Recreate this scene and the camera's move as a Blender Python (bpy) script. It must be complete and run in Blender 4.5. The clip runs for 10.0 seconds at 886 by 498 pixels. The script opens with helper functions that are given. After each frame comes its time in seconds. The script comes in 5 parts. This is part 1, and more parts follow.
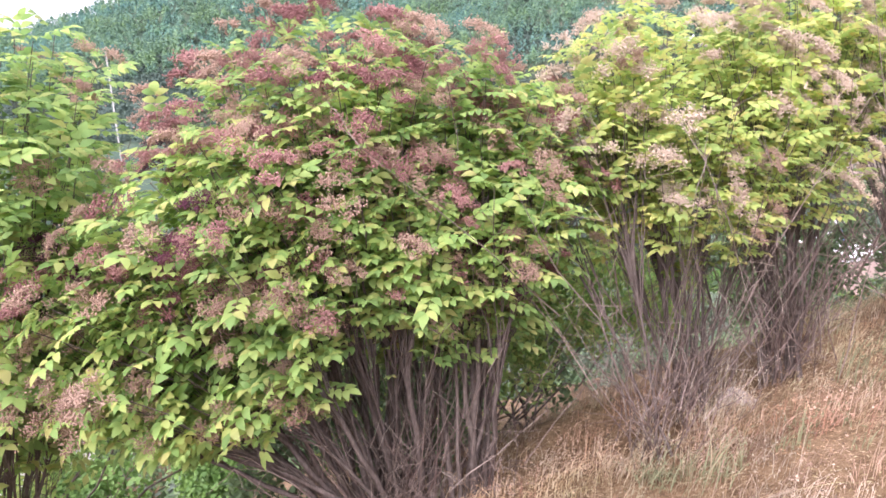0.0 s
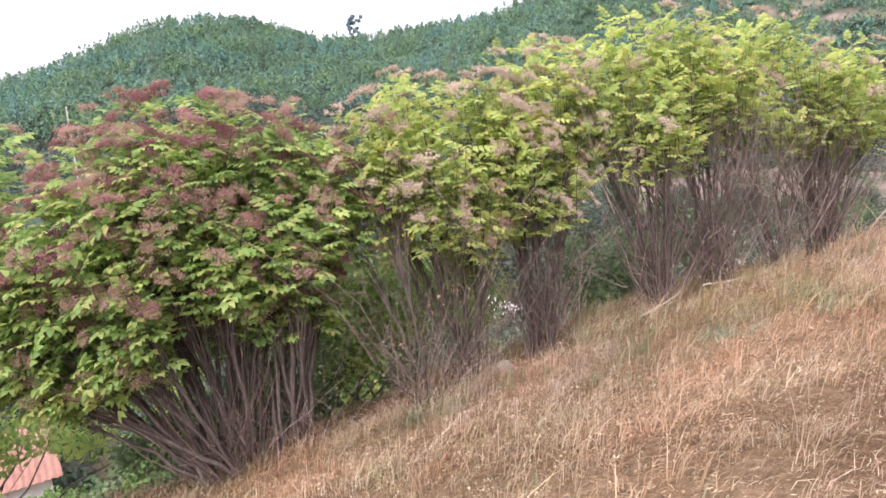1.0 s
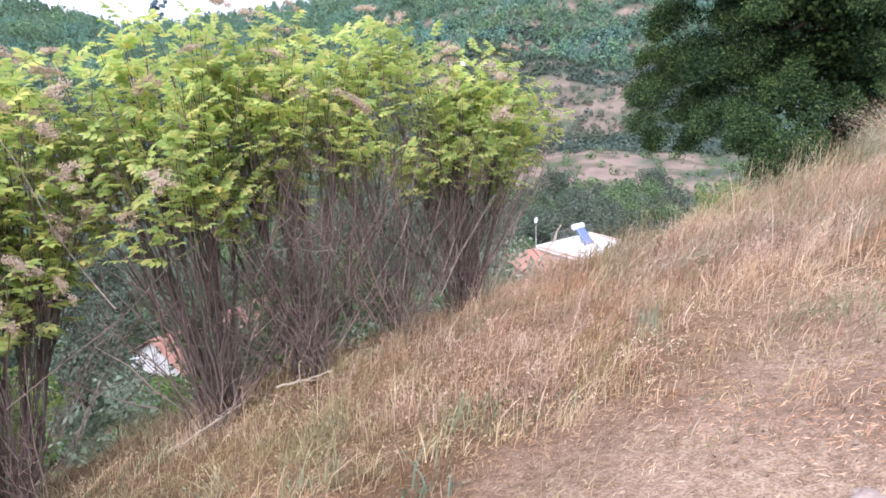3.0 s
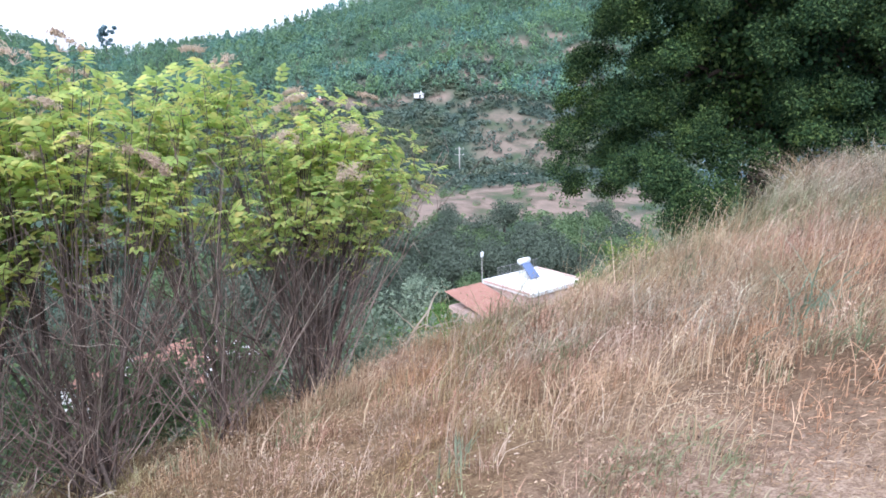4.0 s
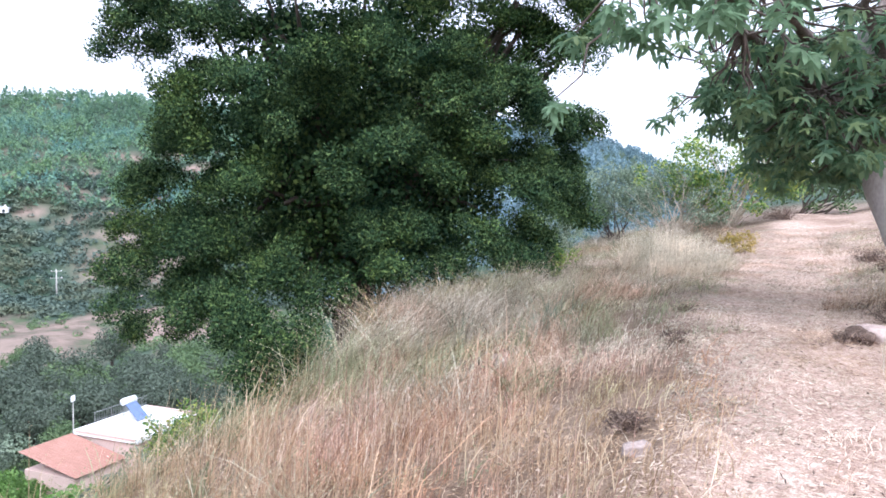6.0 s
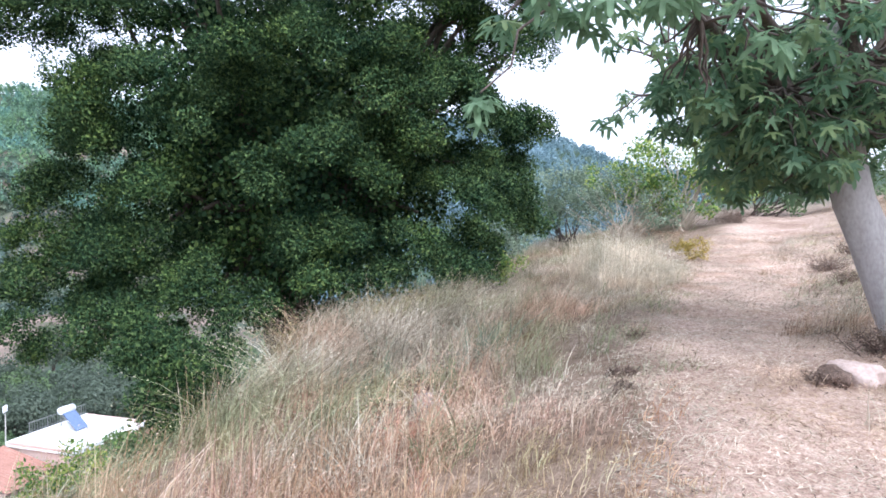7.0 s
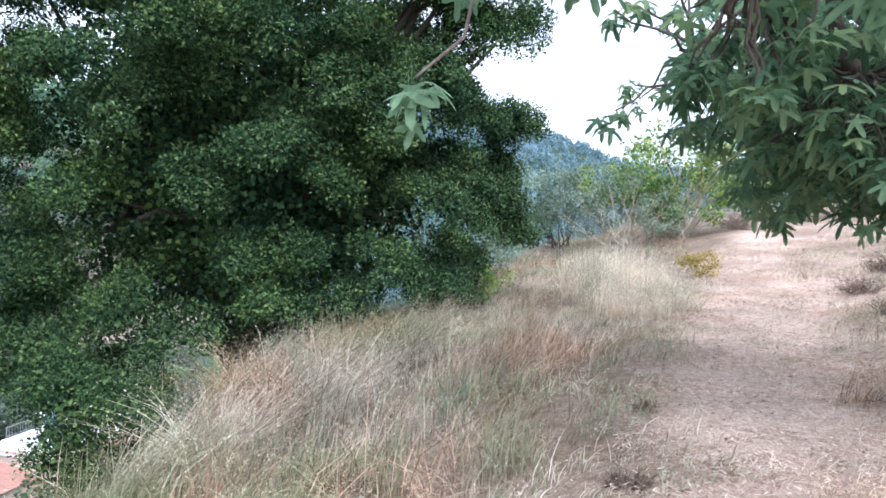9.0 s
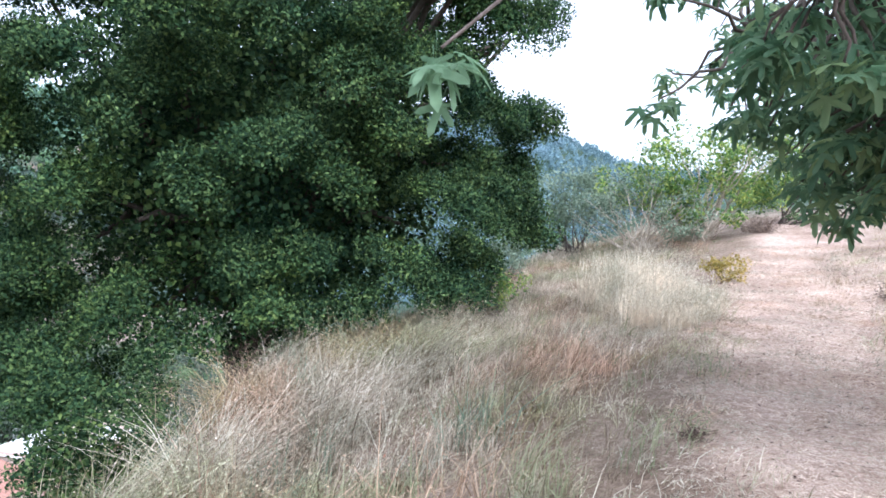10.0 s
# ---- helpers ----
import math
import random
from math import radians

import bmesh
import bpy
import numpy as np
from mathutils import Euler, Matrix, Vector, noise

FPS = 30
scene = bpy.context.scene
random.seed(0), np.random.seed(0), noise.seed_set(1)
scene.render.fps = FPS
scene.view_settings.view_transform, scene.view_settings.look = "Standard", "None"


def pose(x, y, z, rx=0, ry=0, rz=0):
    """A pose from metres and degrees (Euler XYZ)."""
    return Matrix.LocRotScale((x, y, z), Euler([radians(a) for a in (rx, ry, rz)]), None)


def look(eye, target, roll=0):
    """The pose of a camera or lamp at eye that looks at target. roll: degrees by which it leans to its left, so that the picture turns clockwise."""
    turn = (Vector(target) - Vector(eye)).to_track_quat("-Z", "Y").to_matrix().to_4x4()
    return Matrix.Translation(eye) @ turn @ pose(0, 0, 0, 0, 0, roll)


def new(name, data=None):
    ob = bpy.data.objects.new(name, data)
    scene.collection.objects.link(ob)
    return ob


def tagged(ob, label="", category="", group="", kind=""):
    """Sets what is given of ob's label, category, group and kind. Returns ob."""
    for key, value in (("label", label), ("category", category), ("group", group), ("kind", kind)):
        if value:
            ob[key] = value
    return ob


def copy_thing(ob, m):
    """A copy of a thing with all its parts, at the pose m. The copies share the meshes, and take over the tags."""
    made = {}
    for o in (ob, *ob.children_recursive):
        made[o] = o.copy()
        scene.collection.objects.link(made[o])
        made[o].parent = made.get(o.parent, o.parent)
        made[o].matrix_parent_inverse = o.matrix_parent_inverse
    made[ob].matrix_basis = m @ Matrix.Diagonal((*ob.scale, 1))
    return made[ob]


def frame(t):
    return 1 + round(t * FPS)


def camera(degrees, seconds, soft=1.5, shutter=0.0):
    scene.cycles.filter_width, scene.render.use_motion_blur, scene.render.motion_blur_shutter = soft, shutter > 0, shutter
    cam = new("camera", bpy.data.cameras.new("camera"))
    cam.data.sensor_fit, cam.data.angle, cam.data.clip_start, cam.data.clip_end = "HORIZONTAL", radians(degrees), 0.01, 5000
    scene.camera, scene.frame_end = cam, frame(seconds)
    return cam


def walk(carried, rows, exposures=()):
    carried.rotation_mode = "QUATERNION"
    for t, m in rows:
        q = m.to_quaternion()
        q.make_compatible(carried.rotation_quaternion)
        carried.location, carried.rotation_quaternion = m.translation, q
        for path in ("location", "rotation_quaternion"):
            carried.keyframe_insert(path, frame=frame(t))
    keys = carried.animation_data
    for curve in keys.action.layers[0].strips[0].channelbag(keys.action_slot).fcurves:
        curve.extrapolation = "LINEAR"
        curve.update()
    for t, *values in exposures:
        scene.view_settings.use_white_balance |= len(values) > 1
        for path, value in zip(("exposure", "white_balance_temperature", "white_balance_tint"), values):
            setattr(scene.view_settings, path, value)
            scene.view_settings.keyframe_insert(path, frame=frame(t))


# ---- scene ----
cam = camera(67.4, 10.0, soft=1.7)
PATH = [
    (0.5, (1.253, -0.686, 1.987), (-0.578, -0.068, 1.471), -1.3),
    (1, (1.741, -0.011, 2.022), (-0.079, 0.66, 1.534), -1.9),
    (1.5, (1.435, 0.923, 2.048), (-0.316, 1.752, 1.551), -1.8),
    (2, (1.236, 1.796, 2.095), (-0.473, 2.695, 1.575), -1.8),
    (2.5, (1.127, 2.649, 2.193), (-0.518, 3.651, 1.657), -1.9),
    (3, (0.994, 3.455, 2.227), (-0.593, 4.549, 1.694), -2.0),
    (3.2, (0.924, 3.759, 2.262), (-0.604, 4.934, 1.728), -2.0),
    (4.3, (0.715, 5.208, 2.378), (-0.791, 6.463, 1.983), -0.2),
    (4.5, (0.618, 5.524, 2.361), (-0.813, 6.878, 2.016), -0.1),
    (5, (0.431, 6.232, 2.382), (-0.697, 7.87, 2.173), 0.9),
    (5.5, (0.313, 6.673, 2.446), (-0.543, 8.477, 2.325), 1.0),
    (6, (0.3, 7.141, 2.484), (-0.381, 9.019, 2.387), 0.8),
    (6.2, (0.307, 7.305, 2.538), (-0.335, 9.197, 2.442), 0.9),
    (7.3, (0.347, 8.327, 2.682), (-0.192, 10.25, 2.578), 0.9),
    (7.5, (0.38, 8.433, 2.732), (-0.144, 10.361, 2.626), 1.1),
    (8, (0.331, 8.789, 2.755), (-0.171, 10.722, 2.645), 0.9),
    (8.5, (0.257, 9.182, 2.8), (-0.253, 11.113, 2.687), 1.0),
    (9, (0.219, 9.576, 2.852), (-0.325, 11.497, 2.74), 0.9),
    (9.5, (0.109, 9.851, 2.843), (-0.452, 11.768, 2.737), 1.0),
    (10, (0.013, 10.019, 2.845), (-0.554, 11.934, 2.739), 1.0),
]
START = [
    (0.0, (-0.342, -0.888, 1.808), (-2.155, -0.29, 1.213), 0.0),
    (0.15, (-0.26, -0.875, 1.82), (-2.08, -0.3, 1.23), -0.1),
    (0.3, (0.2, -0.82, 1.87), (-1.62, -0.22, 1.3), -0.5),
    (0.4, (0.73, -0.75, 1.93), (-1.1, -0.14, 1.385), -0.9),
]
walk(cam, [(t, look(eye, target, roll)) for t, eye, target, roll in START + PATH],
     exposures=[(0.0, 1.62, 6200, 26), (0.7, 1.45, 6200, 26), (1.1, 1.12, 6500, 22), (1.5, 1.12, 6650, 19), (3.0, 1.15, 5900, 21), (4.5, 0.9, 5450, 13), (5.0, 0.87, 5400, 15), (5.5, 1.09, 5500, 15), (6.0, 1.23, 5600, 16), (7.5, 1.21, 5570, 13), (10.0, 1.32, 5430, 12)])

# ---- sky and sun: thin bright overcast, light from the whole sky ----
world = bpy.data.worlds.new("sky")
scene.world = world
world.use_nodes = True
wt = world.node_tree
wt.nodes.clear()
sky = wt.nodes.new("ShaderNodeTexSky")
sky.sky_type = "NISHITA"
sky.sun_disc = False
sky.sun_elevation = radians(50)
sky.sun_rotation = radians(140)
sky.air_density, sky.dust_density, sky.ozone_density = 1.0, 4.0, 1.0
pale = wt.nodes.new("ShaderNodeHueSaturation")
pale.inputs["Saturation"].default_value = 0.3
pale.inputs["Value"].default_value = 1.3
veil = wt.nodes.new("ShaderNodeMix")
veil.data_type = "RGBA"
veil.inputs[0].default_value = 0.6
veil.inputs[7].default_value = (6.0, 6.25, 6.6, 1)
back = wt.nodes.new("ShaderNodeBackground")
back.inputs["Strength"].default_value = 0.142
wout = wt.nodes.new("ShaderNodeOutputWorld")
wt.links.new(sky.outputs["Color"], pale.inputs["Color"])
wt.links.new(pale.outputs["Color"], veil.inputs[6])
wt.links.new(veil.outputs[2], back.inputs["Color"])
wt.links.new(back.outputs["Background"], wout.inputs["Surface"])
sun_data = bpy.data.lights.new("sun", "SUN")
sun_data.energy, sun_data.angle, sun_data.color = 1.5, radians(42), (1.0, 0.97, 0.93)
sun = new("sun", sun_data)
sun.matrix_world = pose(0, 0, 60, 40, 0, 40)

# ---- small mesh tools ----
rng = np.random.default_rng(7)


def unit(v):
    v = np.asarray(v, float)
    return v / np.maximum(np.linalg.norm(v, axis=-1, keepdims=True), 1e-9)


def np_mesh(name, V, F, material, smooth=False):
    """A mesh from arrays: vertices (n, 3) and faces of one size (m, k)."""
    V, F = np.ascontiguousarray(V, np.float32), np.ascontiguousarray(F, np.int32)
    me = bpy.data.meshes.new(name)
    me.vertices.add(len(V))
    me.vertices.foreach_set("co", V.ravel())
    me.loops.add(F.size)
    me.loops.foreach_set("vertex_index", F.ravel())
    me.polygons.add(len(F))
    me.polygons.foreach_set("loop_start", np.arange(0, F.size, F.shape[1], dtype=np.int32))
    if smooth:
        me.polygons.foreach_set("use_smooth", np.ones(len(F), bool))
    me.update(calc_edges=True)
    me.validate()
    me.materials.append(material)
    return me


def piece(name, mesh, parent=None, label="", kind="", at=None):
    """Links a mesh as a part of parent, or as a thing."""
    ob = new(name, mesh)
    if parent is not None:
        ob.parent = parent
    if at is not None:
        ob.matrix_basis = at
    return tagged(ob, label=label, kind=kind)


def thing(name, label, category, at=(0, 0, 0), group="", kind=""):
    ob = new(name)
    ob.location = at
    ob.empty_display_size = 0.2
    return tagged(ob, label, category, group, kind)


def bm_mesh(name, bm, material, smooth=False):
    me = bpy.data.meshes.new(name)
    for f in bm.faces:
        f.smooth = smooth
    bm.normal_update()
    bm.to_mesh(me)
    bm.free()
    me.materials.append(material)
    return me


def add_box(bm, c, s, rz=0.0, bevel=0.0):
    m = Matrix.Translation(c) @ Matrix.Rotation(rz, 4, "Z") @ Matrix.Diagonal((*s, 1))
    made = bmesh.ops.create_cube(bm, size=1, matrix=m)
    if bevel:
        edges = list({e for v in made["verts"] for e in v.link_edges})
        bmesh.ops.bevel(bm, geom=edges, offset=bevel, segments=2, affect="EDGES", profile=0.6)


def add_cyl(bm, a, b, r0, r1=None, sides=12):
    a, b = Vector(a), Vector(b)
    turn = (b - a).to_track_quat("Z", "Y").to_matrix().to_4x4()
    bmesh.ops.create_cone(bm, cap_ends=True, segments=sides, radius1=r0, radius2=r0 if r1 is None else r1,
                          depth=(b - a).length, matrix=Matrix.Translation((a + b) / 2) @ turn)


def box_mesh(name, c, s, material, rz=0.0, bevel=0.0):
    bm = bmesh.new()
    add_box(bm, c, s, rz, bevel)
    return bm_mesh(name, bm, material)


def frames_of(length, normal):
    """Rotations whose y runs along length and whose z is near normal."""
    y = unit(length)
    x = unit(np.cross(y, normal))
    z = np.cross(x, y)
    return np.stack([x, y, z], -1)


def scatter(tv, tf, pos, rot, size):
    """Copies of a small template, joined: vertices and faces."""
    size = np.broadcast_to(np.asarray(size, float).reshape(len(pos), -1), (len(pos), 3))
    V = np.einsum("nij,nkj->nki", rot, tv[None] * size[:, None, :]) + pos[:, None, :]
    F = tf[None] + (np.arange(len(pos)) * len(tv))[:, None, None]
    return V.reshape(-1, 3), F.reshape(-1, tf.shape[1])


def tube(points, radii, sides=6):
    """A tapered tube along points."""
    P, R = np.asarray(points, float), np.asarray(radii, float)
    T = unit(np.gradient(P, axis=0))
    ref = np.where(np.abs(T[:, 2:3]) > 0.9, [[1.0, 0, 0]], [[0, 0, 1.0]])
    A = unit(np.cross(T, ref))
    B = np.cross(T, A)
    a = np.linspace(0, 2 * np.pi, sides, endpoint=False)
    V = P[:, None] + R[:, None, None] * (A[:, None] * np.cos(a)[None, :, None] + B[:, None] * np.sin(a)[None, :, None])
    i, j = np.meshgrid(np.arange(len(P) - 1), np.arange(sides), indexing="ij")
    k = (j + 1) % sides
    F = np.stack([i * sides + j, i * sides + k, (i + 1) * sides + k, (i + 1) * sides + j], -1).reshape(-1, 4)
    return V.reshape(-1, 3), F


def joined(parts):
    Vs, Fs, n = [], [], 0
    for V, F in parts:
        Vs.append(V)
        Fs.append(F + n)
        n += len(V)
    return np.concatenate(Vs), np.concatenate(Fs)


def bend(a, b, n=7, sag=0.0, wob=0.05, rnd=rng):
    """A wandering line from a to b; sag > 0 lifts its middle."""
    a, b = np.asarray(a, float), np.asarray(b, float)
    s = np.linspace(0, 1, n)[:, None]
    L = np.linalg.norm(b - a)
    w = rnd.normal(0, wob * L, (n, 3)) * np.sin(np.pi * s)
    p = a + (b - a) * s + w
    p[:, 2] += sag * L * np.sin(np.pi * s[:, 0])
    return p


def ico(level=1):
    bm = bmesh.new()
    bmesh.ops.create_icosphere(bm, subdivisions=level, radius=1)
    V = np.array([v.co[:] for v in bm.verts])
    F = np.array([[v.index for v in f.verts] for f in bm.faces])
    bm.free()
    return V, F


def bumps(P, scale, seed=0.0):
    """Smooth noise at points, about -1 to 1."""
    return np.array([noise.noise(Vector((p[0] * scale + seed, p[1] * scale - seed, p[2] * scale + 3.1 * seed))) for p in P])


def waves(x, y, s=1.0, k=0.0):
    """Cheap smooth variation over the plan, about -1 to 1."""
    x, y = x * s, y * s
    return (np.sin(1.3 * x + 2.1 * y + k) + np.sin(2.7 * x - 1.1 * y + 1.7 * k + 1) + np.sin(-0.9 * x + 3.3 * y + 0.6 * k + 2)
            + np.sin(4.1 * x + 3.7 * y + 2.3 * k)) / 4


# ---- materials ----
def tree_of(name):
    m = bpy.data.materials.new(name)
    m.use_nodes = True
    m.node_tree.nodes.clear()
    return m, m.node_tree


def node(nt, kind, ins=None, **props):
    n = nt.nodes.new(kind)
    for key, value in props.items():
        setattr(n, key, value)
    for key, value in (ins or {}).items():
        if hasattr(value, "is_linked"):
            nt.links.new(value, n.inputs[key])
        else:
            n.inputs[key].default_value = value
    return n


def ramp(nt, fac, stops):
    n = nt.nodes.new("ShaderNodeValToRGB")
    while len(n.color_ramp.elements) < len(stops):
        n.color_ramp.elements.new(0.5)
    for e, (p, c) in zip(n.color_ramp.elements, stops):
        e.position, e.color = p, (*c, 1)
    nt.links.new(fac, n.inputs["Fac"])
    return n.outputs["Color"]


def mix(nt, fac, a, b, blend="MIX"):
    n = nt.nodes.new("ShaderNodeMix")
    n.data_type, n.blend_type = "RGBA", blend
    for key, value in ((0, fac), (6, a), (7, b)):
        if hasattr(value, "is_linked"):
            nt.links.new(value, n.inputs[key])
        else:
            n.inputs[key].default_value = value if key == 0 else (*value, 1)
    return n.outputs[2]


def finish(nt, shader):
    out = nt.nodes.new("ShaderNodeOutputMaterial")
    nt.links.new(shader, out.inputs["Surface"])


def leaf_material(name, cols, through_light=0.3, rough=0.5, patch=1.0, spec=0.3, tints=(), tufted=False):
    """Leaves or blades: each its own shade out of cols, with slow drift over the plant."""
    m, nt = tree_of(name)
    geo = node(nt, "ShaderNodeNewGeometry")
    n = len(cols)
    pick = geo.outputs["Random Per Island"]
    if tufted:
        own = node(nt, "ShaderNodeAttribute", attribute_name="tuft")
        half = node(nt, "ShaderNodeMix", {0: 0.62, 2: pick, 3: own.outputs["Fac"]})
        pick = half.outputs[0]
    base = ramp(nt, pick, [(i / max(n - 1, 1), c) for i, c in enumerate(cols)])
    co = node(nt, "ShaderNodeTexCoord")
    drift = node(nt, "ShaderNodeTexNoise", {"Vector": co.outputs["Object"], "Scale": patch, "Detail": 3.0})
    lift = ramp(nt, drift.outputs["Fac"], [(0.3, (0.62, 0.66, 0.6)), (0.7, (1.25, 1.2, 1.15))])
    col = mix(nt, 1.0, base, lift, "MULTIPLY")
    for k, (tint, size) in enumerate(tints):
        at = node(nt, "ShaderNodeMapping", {"Vector": co.outputs["Object"], "Location": (17.0 * k + 3.0, 5.0 * k, 0.0)})
        spot = node(nt, "ShaderNodeTexNoise", {"Vector": at.outputs["Vector"], "Scale": size, "Detail": 3.0, "Roughness": 0.6})
        where = ramp(nt, spot.outputs["Fac"], [(0.5, (0, 0, 0)), (0.62, (1, 1, 1))])
        col = mix(nt, where, col, mix(nt, 1.0, col, tint, "MULTIPLY"))
    p = node(nt, "ShaderNodeBsdfPrincipled", {"Base Color": col, "Roughness": rough, "Specular IOR Level": spec})
    t = node(nt, "ShaderNodeBsdfTranslucent", {"Color": col})
    s = node(nt, "ShaderNodeMixShader", {"Fac": through_light, 1: p.outputs["BSDF"], 2: t.outputs["BSDF"]})
    finish(nt, s.outputs["Shader"])
    return m


def rough_material(name, stops, scale=6.0, fine=60.0, rough=0.85, bump=0.4, stretch=(1, 1, 1), metal=0.0, spec=0.3, dist=0.01):
    """Bark, stone, plaster, wood: two scales of variation and relief."""
    m, nt = tree_of(name)
    co = node(nt, "ShaderNodeTexCoord")
    mp = node(nt, "ShaderNodeMapping", {"Vector": co.outputs["Object"], "Scale": stretch})
    a = node(nt, "ShaderNodeTexNoise", {"Vector": mp.outputs["Vector"], "Scale": scale, "Detail": 5.0, "Roughness": 0.6})
    b = node(nt, "ShaderNodeTexNoise", {"Vector": mp.outputs["Vector"], "Scale": fine, "Detail": 3.0})
    f = node(nt, "ShaderNodeMath", {0: a.outputs["Fac"], 1: b.outputs["Fac"]}, operation="ADD")
    h = node(nt, "ShaderNodeMath", {0: f.outputs["Value"], 1: 0.5}, operation="MULTIPLY")
    col = ramp(nt, h.outputs["Value"], stops)
    bp = node(nt, "ShaderNodeBump", {"Height": h.outputs["Value"], "Strength": bump, "Distance": dist})
    p = node(nt, "ShaderNodeBsdfPrincipled", {"Base Color": col, "Roughness": rough, "Metallic": metal,
                                              "Specular IOR Level": spec, "Normal": bp.outputs["Normal"]})
    finish(nt, p.outputs["BSDF"])
    return m


def ground_material():
    m, nt = tree_of("ground_soil")
    co = node(nt, "ShaderNodeTexCoord")
    path_a = node(nt, "ShaderNodeAttribute", attribute_name="track")
    far_a = node(nt, "ShaderNodeAttribute", attribute_name="far")
    bare_a = node(nt, "ShaderNodeAttribute", attribute_name="bare")
    big = node(nt, "ShaderNodeTexNoise", {"Vector": co.outputs["Object"], "Scale": 0.9, "Detail": 5.0})
    fine = node(nt, "ShaderNodeTexNoise", {"Vector": co.outputs["Object"], "Scale": 16.0, "Detail": 7.0, "Roughness": 0.78})
    grit = node(nt, "ShaderNodeTexNoise", {"Vector": co.outputs["Object"], "Scale": 90.0, "Detail": 3.0})
    thatch = ramp(nt, fine.outputs["Fac"], [(0.3, (0.1, 0.065, 0.04)), (0.5, (0.22, 0.15, 0.09)), (0.7, (0.36, 0.26, 0.17))])
    hoar = ramp(nt, fine.outputs["Fac"], [(0.3, (0.13, 0.095, 0.07)), (0.5, (0.275, 0.215, 0.165)), (0.7, (0.43, 0.35, 0.285))])
    along = node(nt, "ShaderNodeSeparateXYZ", {"Vector": co.outputs["Object"]})
    grey = node(nt, "ShaderNodeMapRange", {"Value": along.outputs["Y"], "From Min": 7.0, "From Max": 12.0})
    thatch = mix(nt, grey.outputs["Result"], thatch, hoar)
    soil = ramp(nt, fine.outputs["Fac"], [(0.3, (0.27, 0.185, 0.14)), (0.5, (0.5, 0.385, 0.32)), (0.68, (0.68, 0.57, 0.495))])
    speck = ramp(nt, grit.outputs["Fac"], [(0.35, (0.68, 0.64, 0.62)), (0.6, (1.12, 1.12, 1.12))])
    tone = ramp(nt, big.outputs["Fac"], [(0.35, (0.68, 0.62, 0.58)), (0.65, (1.14, 1.12, 1.1))])
    near = mix(nt, path_a.outputs["Fac"], thatch, soil)
    near = mix(nt, 1.0, near, speck, "MULTIPLY")
    near = mix(nt, 1.0, near, tone, "MULTIPLY")
    wide = node(nt, "ShaderNodeTexNoise", {"Vector": co.outputs["Object"], "Scale": 0.07, "Detail": 8.0, "Roughness": 0.65})
    scrub = ramp(nt, wide.outputs["Fac"], [(0.35, (0.04, 0.07, 0.05)), (0.55, (0.06, 0.09, 0.06)), (0.7, (0.1, 0.115, 0.075))])
    earth = ramp(nt, wide.outputs["Fac"], [(0.36, (0.075, 0.1, 0.055)), (0.46, (0.15, 0.12, 0.095)), (0.55, (0.25, 0.19, 0.155)), (0.68, (0.17, 0.135, 0.11))])
    away = mix(nt, bare_a.outputs["Fac"], scrub, earth)
    col = mix(nt, far_a.outputs["Fac"], near, away)
    h = node(nt, "ShaderNodeMath", {0: fine.outputs["Fac"], 1: grit.outputs["Fac"]}, operation="ADD")
    bp = node(nt, "ShaderNodeBump", {"Height": h.outputs["Value"], "Strength": 0.6, "Distance": 0.03})
    p = node(nt, "ShaderNodeBsdfPrincipled", {"Base Color": col, "Roughness": 0.95, "Specular IOR Level": 0.15, "Normal": bp.outputs["Normal"]})
    finish(nt, p.outputs["BSDF"])
    return m


def berry_material(name, low, high):
    """Small fruit: each cluster its own shade between low and high, mottled berry by berry."""
    m, nt = tree_of(name)
    info = node(nt, "ShaderNodeObjectInfo")
    co = node(nt, "ShaderNodeTexCoord")
    spot = node(nt, "ShaderNodeTexNoise", {"Vector": co.outputs["Object"], "Scale": 55.0, "Detail": 2.0})
    f = node(nt, "ShaderNodeMath", {0: info.outputs["Random"], 1: spot.outputs["Fac"]}, operation="ADD")
    h = node(nt, "ShaderNodeMath", {0: f.outputs["Value"], 1: 0.5}, operation="MULTIPLY")
    col = ramp(nt, h.outputs["Value"], [(0.2, low), (0.75, high)])
    p = node(nt, "ShaderNodeBsdfPrincipled", {"Base Color": col, "Roughness": 0.65, "Specular IOR Level": 0.25})
    t = node(nt, "ShaderNodeBsdfTranslucent", {"Color": col})
    s = node(nt, "ShaderNodeMixShader", {"Fac": 0.2, 1: p.outputs["BSDF"], 2: t.outputs["BSDF"]})
    finish(nt, s.outputs["Shader"])
    return m


M_ground = ground_material()
M_straw = leaf_material("dry_straw", [(0.2, 0.125, 0.08), (0.34, 0.22, 0.145), (0.45, 0.315, 0.21), (0.55, 0.41, 0.285), (0.64, 0.52, 0.385), (0.74, 0.64, 0.5)], 0.25, 0.75, 1.1, 0.3, [((1.05, 0.88, 0.83), 0.8), ((0.8, 0.92, 0.75), 0.55)], tufted=True)
M_rusty = leaf_material("russet_straw", [(0.2, 0.115, 0.09), (0.34, 0.21, 0.165), (0.47, 0.32, 0.255), (0.57, 0.43, 0.35), (0.67, 0.54, 0.45), (0.76, 0.65, 0.56)], 0.25, 0.75, 1.3, 0.3, [((1.06, 0.87, 0.8), 0.7), ((0.85, 0.95, 0.75), 0.6)], tufted=True)
